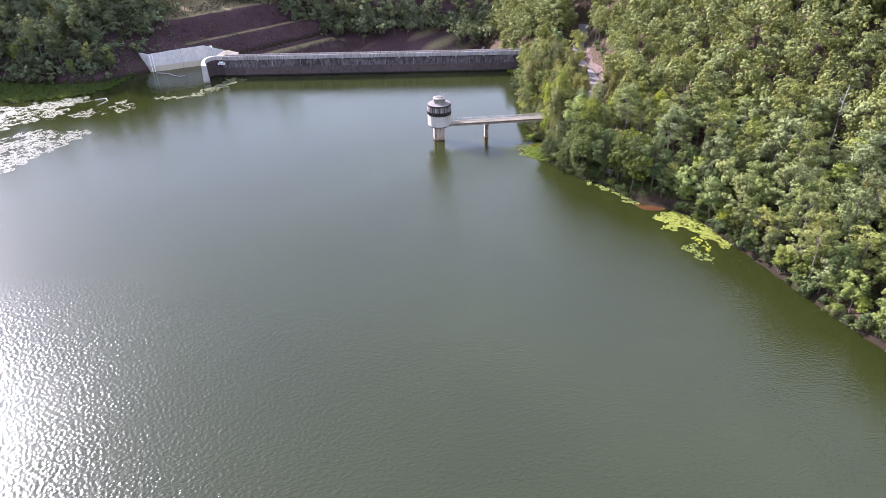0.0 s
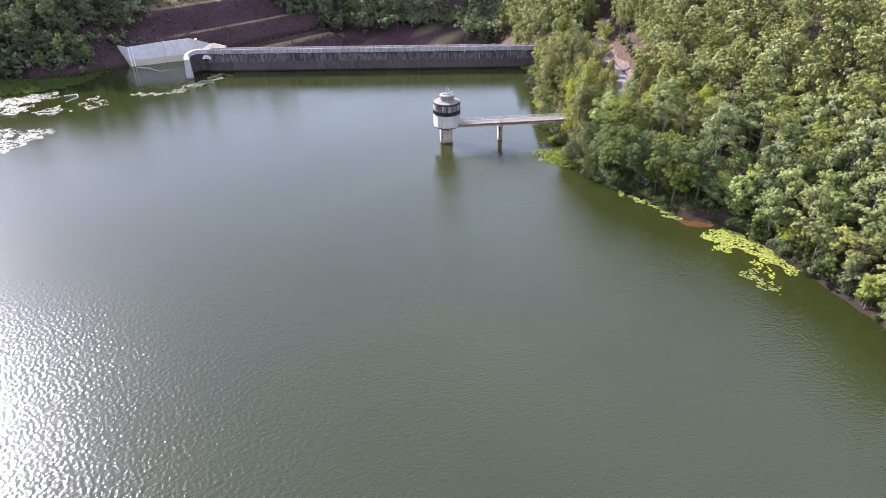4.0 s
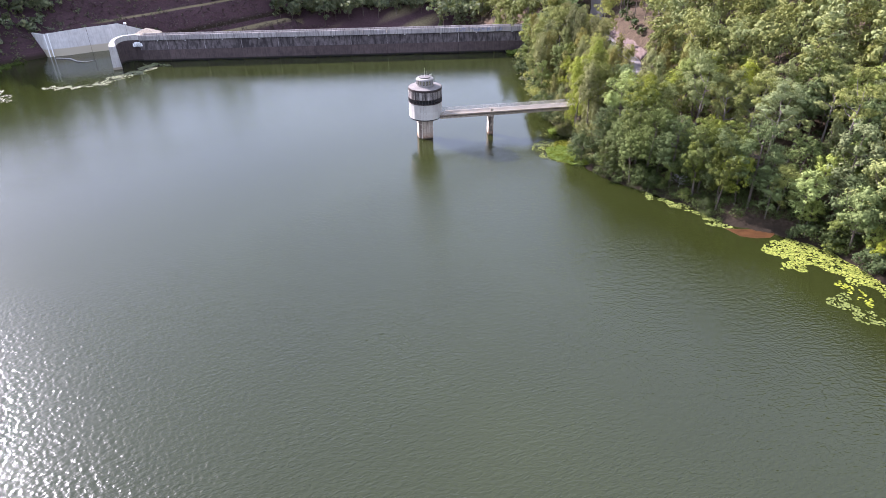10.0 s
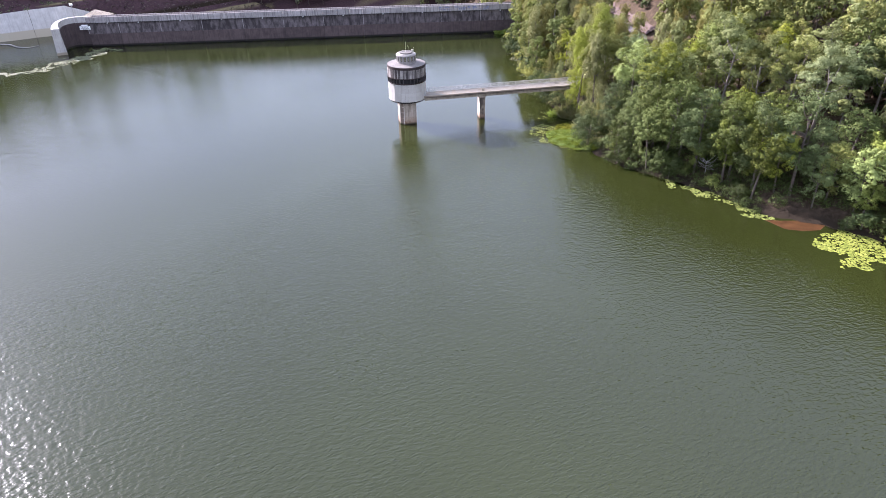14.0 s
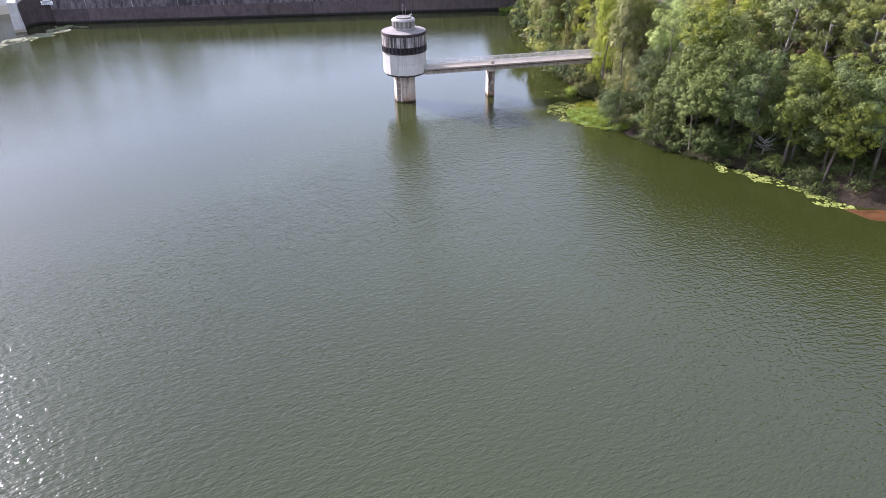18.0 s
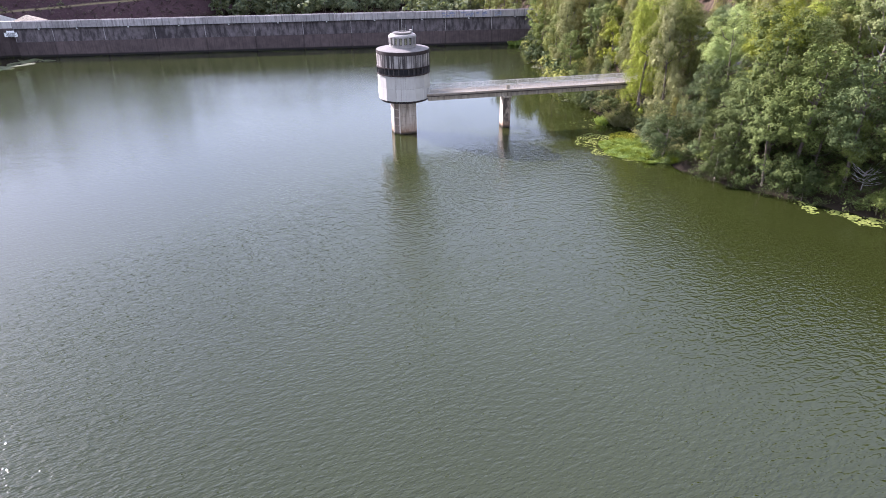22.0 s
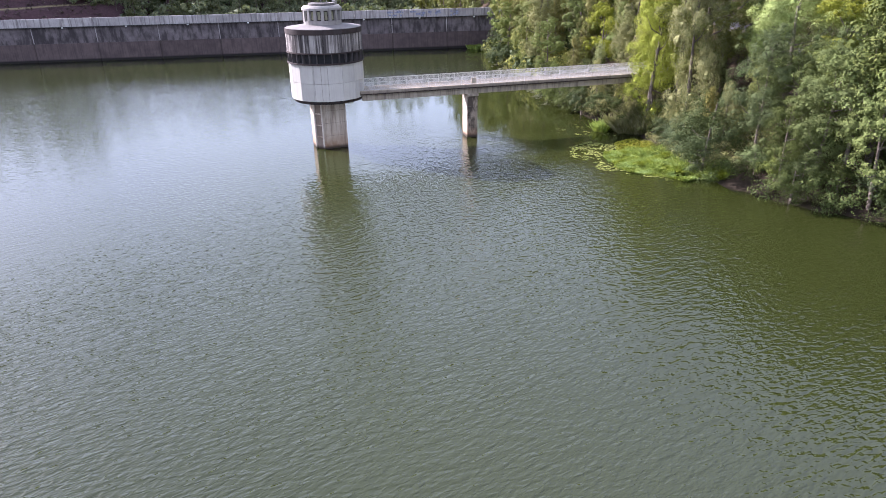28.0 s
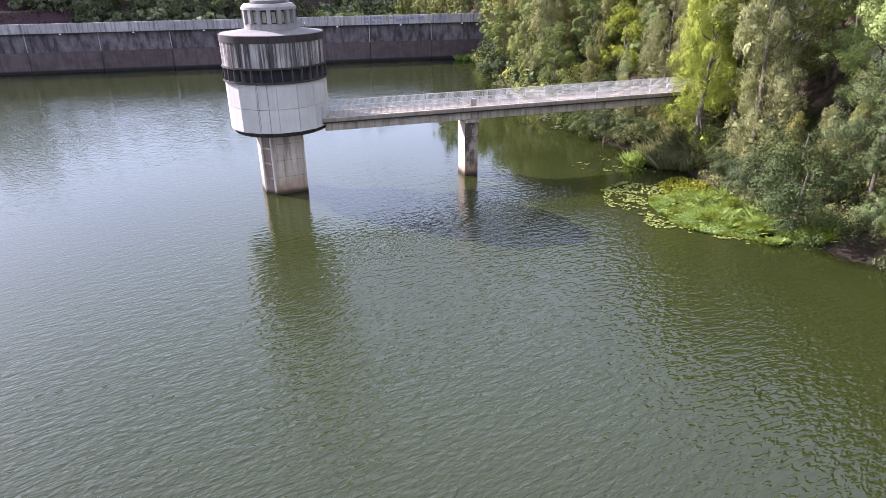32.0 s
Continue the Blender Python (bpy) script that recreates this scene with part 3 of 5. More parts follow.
for i in range(len(cut) - 1):
    for j in range(5):
        cf.append((i * 6 + j, i * 6 + j + 1, i * 6 + 7 + j, i * 6 + 6 + j))
tagged(new("road_cutting", mesh_of("road_cutting", cv, cf, M_CUT)), "bare pinkish earth cutting beside the road", "earth bank", kind="structure")


# ---- intake tower ----
TC, TR = Vector((1.95, 0.7, 0)), 4.25
tower = thing("intake_tower", "round concrete intake tower, white and streaked grey, standing in water", "tower", at=Matrix.Translation(TC))


# column: one corner cut off, with a ladder recess between two ribs on the cut
FOOT = Matrix.Translation((-0.85, -2.0, 0)) @ Matrix.Rotation(radians(15.5), 4, "Z")
column = part("column", add_prism(bmesh.new(), [(0, 0), (2.8, 0), (2.8, 2.9), (-0.78, 2.9), (-0.78, 1.02)], -4.0, 5.75), M_COLUMN, tower, "stained grey concrete column", FOOT)
cut_len = math.hypot(0.78, 1.02)
CUT = Matrix.Rotation(math.atan2(1.02, -0.78), 4, "Z")
for o, w in ((0.09, 0.18), (cut_len - 0.1, 0.2)):
    part("rib", add_box(bmesh.new(), o - w / 2 + 0.02, o + w / 2, -0.02, 0.12, -1.0, 5.7, CUT, 0.03), M_RIB, column, "pale concrete rib")
part("recess", add_box(bmesh.new(), 0.2, cut_len - 0.2, -0.02, 0.012, -1.0, 5.7, CUT), M_RECESS, column, "dark brown recess between the ribs")
for k in range(3):
    part("ladder_bar", add_box(bmesh.new(), 0.2, cut_len - 0.2, 0.0, 0.10, 1.4 + 1.35 * k, 1.52 + 1.35 * k, CUT), M_COLUMN, column)
for z in (1.55, 3.05, 4.5):
    part("pour_joint", add_box(bmesh.new(), 0.15, 2.78, -0.012, 0.02, z - 0.012, z + 0.012), M_RECESS, column)
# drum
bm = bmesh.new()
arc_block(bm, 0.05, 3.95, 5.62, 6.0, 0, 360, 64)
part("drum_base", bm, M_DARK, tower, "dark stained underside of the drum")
for k in range(32):
    part("base_bracket", arc_block(bmesh.new(), 3.8, 4.12, 5.68, 5.98, k * 11.25 + 1.2, k * 11.25 + 10.0, 2, 0.12), M_FASCIA, tower)
part("joint_backing", arc_block(bmesh.new(), 3.9, TR - 0.14, 6.0, 9.98, 0, 360, 64), M_LANTERN, tower, "grey mortar behind the white panels")
for k in range(16):
    for z0, z1 in ((6.0, 7.93), (7.96, 9.98)):
        part("white_panel", arc_block(bmesh.new(), 3.75, TR, z0, z1, k * 22.5 + 3.2, k * 22.5 + 25.3, 1), M_WHITE, tower)
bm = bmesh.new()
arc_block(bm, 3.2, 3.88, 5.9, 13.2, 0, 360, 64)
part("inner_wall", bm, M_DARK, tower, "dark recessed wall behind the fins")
for z in (9.98, 11.12):
    part("band_ring", arc_block(bmesh.new(), 3.9, TR + 0.12, z, z + 0.14, 0, 360, 64), M_FASCIA, tower, "dark ring beam")
fin = arc_block(bmesh.new(), 3.85, TR + 0.1, 10.12, 11.12, -0.36, 0.36, 1)
fin_ob = part("fin", fin, M_FIN, tower)
for k in range(1, 32):
    link("fin", fin_ob.data, tower, Matrix.Rotation(radians(11.25 * k), 4, "Z"))
panel = arc_block(bmesh.new(), 3.85, TR + 0.02, 11.26, 13.2, 0.25, 11.0, 3)
panel_ob = part("ribbed_panel", panel, M_STREAK, tower)
for k in range(1, 32):
    link("ribbed_panel", panel_ob.data, tower, Matrix.Rotation(radians(11.25 * k), 4, "Z"))
for k in range(12):
    part("fascia_sheet", arc_block(bmesh.new(), 4.0, TR + 0.07, 13.15, 13.68, k * 30 + 0.15, k * 30 + 29.85, 6), M_FASCIA, tower, "rusty dark fascia sheet")
bm = bmesh.new()
ring = [(math.cos(radians(a)), math.sin(radians(a))) for a in range(0, 360, 6)]
add_prism(bm, [(4.22 * c, 4.22 * s) for c, s in ring], 13.6, 13.72)
add_prism(bm, [(4.05 * c, 4.05 * s) for c, s in ring], 13.72, 13.98, 0.58)
part("roof", bm, M_ROOF, tower, "pale cement roof")
# lantern storey with sixteen windows
PANE_ME = mesh_of("pane", [(1.94, -0.15, 14.52), (1.94, 0.15, 14.52), (1.94, 0.15, 15.36), (1.94, -0.15, 15.36), (1.92, -0.15, 14.52), (1.92, 0.15, 14.52), (1.92, 0.15, 15.36), (1.92, -0.15, 15.36)],
                  [(0, 1, 2, 3), (4, 7, 6, 5), (0, 4, 5, 1), (1, 5, 6, 2), (2, 6, 7, 3), (3, 7, 4, 0)], M_GLASS)
lantern = part("lantern", arc_block(bmesh.new(), 1.2, 2.12, 13.9, 14.42, 0, 360, 32), M_LANTERN, tower, "small pale windowed lantern on the roof")
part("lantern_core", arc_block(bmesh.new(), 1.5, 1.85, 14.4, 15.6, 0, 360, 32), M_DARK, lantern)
for k in range(16):
    m = Matrix.Rotation(radians(22.5 * k + 3), 4, "Z")
    part("mullion", add_box(bmesh.new(), 1.82, 2.2, -0.17, 0.17, 14.4, 15.5, m, 0.02), M_LANTERN, lantern)
    m2 = Matrix.Rotation(radians(22.5 * k + 14.25), 4, "Z")
    part("window_frame", add_box(bmesh.new(), 1.86, 1.93, -0.23, 0.23, 14.42, 15.46, m2), M_FASCIA, lantern, "dark brown window frame")
    link("pane", PANE_ME, lantern, m2)
bm = bmesh.new()
add_prism(bm, [(2.24 * c, 2.24 * s) for c, s in ring], 15.5, 15.72, 1.0)
add_prism(bm, [(2.2 * c, 2.2 * s) for c, s in ring], 15.72, 15.95, 0.9)
part("lantern_eave", bm, M_LANTERN, lantern, "pale overhanging eave")
bm = bmesh.new()
arc_block(bm, 0.9, 1.45, 15.98, 16.2, 0, 360, 32)
arc_block(bm, 0.01, 0.92, 15.98, 16.12, 0, 360, 24)
part("hatch_ring", bm, M_ROOF, lantern)
part("antenna", add_box(bmesh.new(), -0.03, 0.03, -0.03, 0.03, 16.1, 18.4), M_STEEL, lantern, "thin metal antenna")
for mx, my, mz in ((0.55, 1.3, 17.3), (1.7, 0.3, 17.1)):
    part("thin_mast", add_box(bmesh.new(), mx - 0.022, mx + 0.022, my - 0.022, my + 0.022, 15.9, mz), M_STEEL, lantern, "thin metal mast")
part("vent_box", add_box(bmesh.new(), 1.2, 1.6, 0.8, 1.2, 15.9, 16.4, None, 0.03), M_LANTERN, lantern)
# downpipe slot on the drum
for a in (-108, -97):
    m = Matrix.Rotation(radians(a), 4, "Z")
    part("conduit", add_box(bmesh.new(), TR - 0.02, TR + 0.02, -0.014, 0.014, 6.0, 10.0, m), M_LANTERN, tower)

# ---- access bridge ----
BR = Matrix.Translation((19.15, 2.10, 0)) @ Matrix.Rotation(radians(8.0), 4, "Z")
bridge = thing("access_bridge", "narrow concrete footbridge with grey steel railings on one pier", "bridge", at=BR)
U0, U1 = -13.9, 27.0
part("deck", add_box(bmesh.new(), U0, U1, -1.6, 1.6, 6.28, 6.58, None, 0.03), M_DECK, bridge, "pale concrete deck slab")
for v in (-0.8, 0.8):
    for u0, u1 in ((U0 + 0.3, -0.03), (0.03, U1)):
        part("girder", add_box(bmesh.new(), u0, u1, v - 0.32, v + 0.32, 5.42, 6.28, None, 0.03), M_BRIDGE, bridge, "concrete girder")
# Strip paints the deck overhang's shade, with staining, as a dark line.
for v in (-1.30, 1.30):
    part("drip_edge", add_box(bmesh.new(), U0, U1, v - 0.22, v + 0.22, 6.16, 6.276), M_FASCIA, bridge, "dark stained drip edge under the deck")
for v in (-1.46, 1.46):
    part("kerb", add_box(bmesh.new(), U0, U1, v - 0.13, v + 0.13, 6.58, 6.64, None, 0.02), M_BRIDGE, bridge)
# Front panels are darker than the pier: blotched staining plus painted shade.
for k in range(4):
    part("stained_face", add_box(bmesh.new(), -0.655, 0.655, -1.022, -0.99, 0.1 + 1.25 * k, 1.335 + 1.25 * k), M_PIER_FACE, bridge, "dark brown stained face of the pier")
pier = part("pier", add_box(bmesh.new(), -0.66, 0.66, -1.0, 1.0, -4.0, 5.1, None, 0.05), M_PIER, bridge, "stained square concrete pier")
part("pier_head", add_box(bmesh.new(), -0.72, 0.72, -1.3, 1.3, 5.1, 5.42, None, 0.04), M_BRIDGE, bridge)
bm = bmesh.new()
PANEL = 2.04
for z, h in ((7.58, 0.028), (6.72, 0.018)):
    add_box(bm, 0, PANEL, -0.022, 0.022, z - h, z + h)
for k in range(18):
    add_box(bm, 0.09 + k * 0.109 - 0.019, 0.09 + k * 0.109 + 0.019, -0.012, 0.012, 6.72, 7.57)
add_box(bm, -0.026, 0.026, -0.026, 0.026, 6.6, 7.6)
rail_ob = None
for v in (-1.46, 1.46):
    for k in range(20):
        m = Matrix.Translation((U0 + 0.1 + k * PANEL, v, 0))
        if rail_ob is None:
            rail_ob = part("railing_panel", bm, M_STEEL, bridge, "grey steel balustrade panel", m)
        else:
            link("railing_panel", rail_ob.data, bridge, m, "grey steel balustrade panel")
part("meter_box", add_box(bmesh.new(), -0.3, 0.3, -1.56, -1.36, 6.75, 7.4, None, 0.03), M_BRIDGE, bridge, "small grey box on the railing")

# ---- dam ----
dam = thing("dam_wall", "long stained concrete dam wall with a pale parapet and darker lower course", "dam", kind="structure", at=DAM)
LEN, BAY = 152.0, 13.6
n_bay = int(LEN / BAY) + 1
for k in range(n_bay):
    u0, u1 = max(k * BAY, 3.6) + 0.04, min((k + 1) * BAY - 0.04, LEN)
    part("lower_panel", add_box(bmesh.new(), u0, u1, -0.35, 4.5, -4, 4.0, None, 0.06), M_DAM_LOW, dam, "brown-stained lower wall panel")
    part("upper_panel", add_box(bmesh.new(), u0, u1, 0.0, 4.5, 4.0, 7.65, None, 0.05), M_DAM_UP, dam, "grey streaked upper wall panel")
    part("joint_strip", add_box(bmesh.new(), u0 - 0.14, u0 + 0.02, -0.06, 0.1, 4.05, 7.55), M_PARAPET, dam)
    part("wall_lamp", add_box(bmesh.new(), u0 + 6.6, u0 + 6.95, -0.66, -0.4, 7.3, 7.55, None, 0.03), M_SIGN, dam, "small white lamp under the parapet")
    for j in range(3):
        w0, w1 = u0 + j * BAY / 3, min(u0 + (j + 1) * BAY / 3 - 0.05, u1)
        if w1 > w0:
            part("parapet_panel", add_box(bmesh.new(), w0, w1, -0.55, -0.2, 7.62, 9.46, None, 0.03), M_PARAPET, dam, "pale parapet panel")
# The parapet's shadow is built in as a black strip.
part("parapet_shadow_strip", add_box(bmesh.new(), 3.6, LEN, -0.5, 0.02, 7.48, 7.65), M_DARK, dam, "shadow line under the parapet")
part("crest_deck", add_box(bmesh.new(), 3.6, LEN, -0.2, 4.7, 7.6, 8.2), M_BRIDGE, dam, "concrete crest walkway")
part("rear_parapet", add_box(bmesh.new(), 3.6, LEN, 4.5, 4.75, 8.2, 9.1, None, 0.03), M_PARAPET, dam)
graf = np.random.default_rng(12)
M_GRAF = plain("faded_blue_spray_paint", (0.17, 0.18, 0.25), 0.8, 0.0, 3.0, 0.4)
for u0, u1 in ((121.5, 125.5), (127.0, 130.5), (131.5, 134.5), (137.0, 139.0)):
    bm = bmesh.new()
    for _ in range(9):
        gu, gz, w, h = graf.uniform(u0, u1), graf.uniform(7.95, 8.95), graf.uniform(0.15, 0.6), graf.uniform(0.10, 0.5)
        add_prism(bm, [(gu - w, -0.555), (gu + w, -0.555), (gu + w, -0.545), (gu - w, -0.545)], gz - h / 2, gz + h / 2)
    part("paint_mark", bm, M_GRAF, dam, "faded blue sprayed paint marks")
# curved end wall hooking out into the lake, thicker and battered at its nose
LINE = [(-103.2, 86.2, 0.45, 9.46), (-106.0, 86.2, 0.45, 9.46), (-107.9, 85.9, 0.5, 9.42), (-109.3, 85.1, 0.5, 9.36), (-110.3, 83.6, 0.55, 9.25), (-110.7, 81.6, 0.6, 9.1),
        (-110.6, 79.4, 0.7, 8.9), (-110.1, 77.4, 0.85, 8.65), (-109.4, 75.6, 1.0, 8.4), (-108.7, 74.0, 1.15, 8.15)]


def hooked(inner, outer, base, top_drop):
    bm, rows = bmesh.new(), []
    for i, (x, y, w, zt) in enumerate(LINE):
        t = (Vector(LINE[min(i + 1, len(LINE) - 1)][:2]) - Vector(LINE[max(i - 1, 0)][:2])).normalized()
        nrm = Vector((-t.y, t.x))
        spread = 1.0 + 0.5 * max(0, i - 5) / 4
        rows.append([bm.verts.new((x + nrm.x * q, y + nrm.y * q, h)) for q, h in ((inner(w) * spread, base), (outer(w) * spread, base), (outer(w), zt - top_drop), (inner(w), zt - top_drop))])
    for p, q in zip(rows, rows[1:]):
        for j in range(4):
            bm.faces.new((p[j], q[j], q[(j + 1) % 4], p[(j + 1) % 4]))
    bm.faces.new(rows[0])
    bm.faces.new(rows[-1][::-1])
    bmesh.ops.recalc_face_normals(bm, faces=bm.faces)
    return bm


part("curved_end_wall", hooked(lambda w: -w, lambda w: w, -4, 0.0), M_ENDWALL, dam, "pale curved concrete end wall", DAM.inverted())
# Dark lining puts the inner side's shade, along with dam staining, into colour.
part("stained_inner_face", hooked(lambda w: w - 0.01, lambda w: w + 0.1, -4, 1.8), M_DAM_LOW, dam, "dark stained inner face of the end wall", DAM.inverted())
part("abutment_block", add_box(bmesh.new(), -1.6, 3.7, 2.0, 4.6, -4, 8.2), M_BRIDGE, dam)
sign = thing("warning_sign", "white safety sign fixed to the dam wall", "sign", at=DAM @ Matrix.Translation((2.9, -0.66, 0)))
part("board", add_box(bmesh.new(), -1.7, 1.7, -0.05, 0.05, 5.6, 6.7, None, 0.02), M_SIGN, sign)
part("board", add_box(bmesh.new(), -1.0, 1.0, -0.05, 0.05, 6.74, 7.2, None, 0.02), M_SIGN, sign)
part("bracket", add_box(bmesh.new(), -1.5, 1.5, 0.05, 0.66, 6.0, 6.1), M_STEEL, sign)
bm = bmesh.new()
for k, (w, z) in enumerate(((1.3, 6.5), (1.1, 6.25), (1.35, 6.0), (0.9, 5.75))):
    add_box(bm, -w, w, -0.058, -0.05, z - 0.05, z + 0.05)
part("text_bar", bm, M_FASCIA, sign)
pole = thing("camera_pole", "thin grey pole with a small camera head by the spillway", "pole", at=DAM @ Matrix.Translation((-3.6, 9.0, 0)))
part("mast", add_box(bmesh.new(), -0.12, 0.12, -0.12, 0.12, -1.0, 12.2, None, 0.02), M_STEEL, pole)
part("head", add_box(bmesh.new(), -0.6, 0.5, -0.25, 0.25, 11.7, 12.4, None, 0.08), M_SIGN, pole)
bm = bmesh.new()
add_prism(bm, [(-4.6, -3), (4.6, -3), (4.6, 3), (-4.6, 3)], 4.0, 8.3)
add_prism(bm, [(-4.6, -3), (4.6, -3), (4.6, 3), (-4.6, 3)], 8.3, 10.2, 0.06)
tagged(part("abutment_hip", bm, M_BRIDGE, None, "", DAM @ Matrix.Translation((4.0, 8.6, 0))), "pale hipped concrete slab behind the dam end", "concrete slab", kind="structure")

# ---- spillway wall ----
spill = thing("spillway_wall", "tall pale concrete spillway retaining wall at the water", "retaining wall", kind="structure")
SW = [((-151.0, 100.2), 7.9), ((-143.1, 93.6), 8.5), ((-136.2, 96.4), 9.0), ((-129.3, 100.6), 9.3), ((-122.6, 103.6), 9.5), ((-118.9, 106.2), 9.5), ((-111.0, 114.0), 5.0)]
for (p, za), (q, zb) in zip(SW, SW[1:]):
    bm = bmesh.new()
    t = (Vector(q) - Vector(p)).normalized()
    nrm = Vector((-t.y, t.x))
    e = t * 0.03
    vs = []
    for base, z in ((Vector(p) + e, za), (Vector(q) - e, zb)):
        vs.append([bm.verts.new((base.x + nrm.x * w, base.y + nrm.y * w, h)) for w, h in ((0, -3), (1.6, -3), (0.9, z), (0.35, z))])
    for j in range(4):
        bm.faces.new((vs[0][j], vs[1][j], vs[1][(j + 1) % 4], vs[0][(j + 1) % 4]))
    bm.faces.new(vs[0][::-1])
    bm.faces.new(vs[1])
    bmesh.ops.recalc_face_normals(bm, faces=bm.faces)
    part("wall_panel", bm, M_SPILL, spill)
part("downpipe", add_box(bmesh.new(), -142.4, -142.1, 93.45, 93.75, 0.0, 8.5), M_SIGN, spill)
part("downpipe", add_box(bmesh.new(), -141.3, -141.0, 93.9, 94.2, 0.0, 8.6), M_SIGN, spill)
part("weir_sill", add_box(bmesh.new(), -136, -108, 99.0, 102.0, -3, -0.25), M_DAM_LOW, spill)


# ---- trees ----
def unit(v):
    return v / np.maximum(np.linalg.norm(v, axis=-1, keepdims=True), 1e-9)


def leaves(rng, clumps, per, length, width, droop=0.0, corners=4):
    """Separate leaf polygons over lumpy clumps: (centre, radii)."""
    out = []
    heart = np.mean([c for c, _ in clumps], 0) * (1, 1, 0.85)
    for c, r in clumps:
        k = max(6, int(per * rng.uniform(0.8, 1.2)))
        m = max(3, min(6, k // 9))
        way = unit(rng.normal(size=(m, 3)) + (0, 0, 0.45))
        knob = np.asarray(c) + way * np.asarray(r) * rng.uniform(0.5, 0.95, (m, 1))
        pick = rng.integers(m, size=k)
        d = unit(rng.normal(size=(k, 3)) + way[pick] * 0.7 + (0, 0, 0.45))
        shell = 0.84 + 0.26 * rng.random((k, 1))
        p = knob[pick] + d * np.asarray(r) * shell * 0.50 * (1 + 0.08 * rng.normal(size=(k, 1)))
        nrm = unit(d * 1.3 + unit(p - heart) * 0.4 + rng.normal(size=(k, 3)) * 0.14 + (0, 0, 0.12))
        t = unit(np.cross(nrm, rng.normal(size=(k, 3))) + (0, 0, -droop))
        b = unit(np.cross(nrm, t))
        a = length * rng.uniform(0.6, 1.3, (k, 1))
        w = width * rng.uniform(0.6, 1.3, (k, 1))
        if corners == 4:
            out.append(np.stack([p - t * a, p - b * w + t * a * 0.15, p + t * a, p + b * w + t * a * 0.15], 1))
        else:
            out.append(np.stack([p - t * a * 0.7 - b * w, p + t * a, p + b * w - t * a * 0.3], 1))
        # Large inner polygons, added unseen, block light within each clump.
        core = max(3, min(26, k // 14))
        d = unit(rng.normal(size=(core, 3)))
        u = unit(np.cross(d, rng.normal(size=(core, 3))))
        v = np.cross(d, u)
        p = np.asarray(c) + d * np.asarray(r) * 0.25
        g = max(r) * min(1.0, max(r) / 1.4) * rng.uniform(0.26, 0.40, (core, 1)) * min(1.0, 3.2 * length)
        tri = [p - u * g - v * g * 0.7, p + u * g - v * g * 0.5, p + v * g]
        out.append(np.stack(tri + [p + u * g * 0.01 + v * g] if corners == 4 else tri, 1))
    return np.concatenate(out)


def crown_clumps(rng, kind, h, R):
    got = []
    if kind == "broad":
        for _ in range(34):
            d = unit(rng.normal(size=3) + (0, 0, 0.25))
            k = rng.uniform(0.5, 0.92)
            c = np.array([0, 0, h * 0.56]) + d * (R, R, h * 0.44) * k
            q = R * rng.uniform(0.26, 0.42)
            got.append((c, (q, q, q * 0.8)))
    elif kind == "gum":
        for _ in range(24):
            a, z = rng.uniform(0, 6.28), rng.uniform(0.5, 1.0)
            rr = R * (1.15 - 0.6 * abs(z - 0.72) / 0.3) * rng.uniform(0.3, 1.0)
            q = R * rng.uniform(0.24, 0.42)
            got.append((np.array([rr * math.cos(a), rr * math.sin(a), h * z]), (q, q, q * 0.72)))
    elif kind == "oak":
        for _ in range(32):
            z = rng.uniform(0.10, 1.0)
            a, rr = rng.uniform(0, 6.28), R * (1.05 - z * 0.75) * rng.uniform(0.3, 1.0)
            q = R * rng.uniform(0.26, 0.40)
            got.append((np.array([rr * math.cos(a), rr * math.sin(a), h * z]), (q, q, q * 1.5)))
    else:
        for _ in range(12):
            d = unit(rng.normal(size=3) + (0, 0, 0.2))
            c = np.array([0, 0, h * 0.45]) + d * (R, R, h * 0.42) * rng.uniform(0.4, 0.85)
            q = R * rng.uniform(0.34, 0.5)
            got.append((c, (q, q, q * 0.85)))
    return got


def trunk_mesh(rng, h, r, clumps, bark, top=0.8):
    lean = rng.normal(size=2) * 0.03 * h
    path = [(0, 0, -1.5), (0, 0, 0.4), (lean[0] * 0.4, lean[1] * 0.4, h * 0.4), (lean[0], lean[1], h * top)]
    pieces = [tube(path, [r * 1.35, r * 1.1, r * 0.75, r * 0.22], 7)]
    order = rng.permutation(len(clumps))[:9]
    for i in order:
        c = clumps[i][0]
        z0 = max(h * 0.25, min(c[2] - h * 0.14, h * 0.7))
        f = z0 / h
        s = np.array([lean[0] * f, lean[1] * f, z0])
        mid = s * 0.45 + np.asarray(c) * 0.55 + (0, 0, -0.04 * h)
        pieces.append(tube([s, mid, c], [r * 0.42, r * 0.26, r * 0.08], 5))
    v, f = joined(pieces)
    return mesh_of("trunk", [tuple(p) for p in v], f, bark, True)


def tree_model(seed, kind, name, label, h, R, mat, bark, per, length, width, droop=0.0):
    rng = np.random.default_rng(seed)
    cl = crown_clumps(rng, kind, h, R)
    root = thing(name, label, "shrub" if kind == "shrub" else "tree", "trees on the banks")
    link("trunk", trunk_mesh(rng, h, 0.011 * h + 0.05, cl, bark), root)
    link("crown", quads_mesh("crown", leaves(rng, cl, per, length, width, droop, 3), mat), root)
    return root


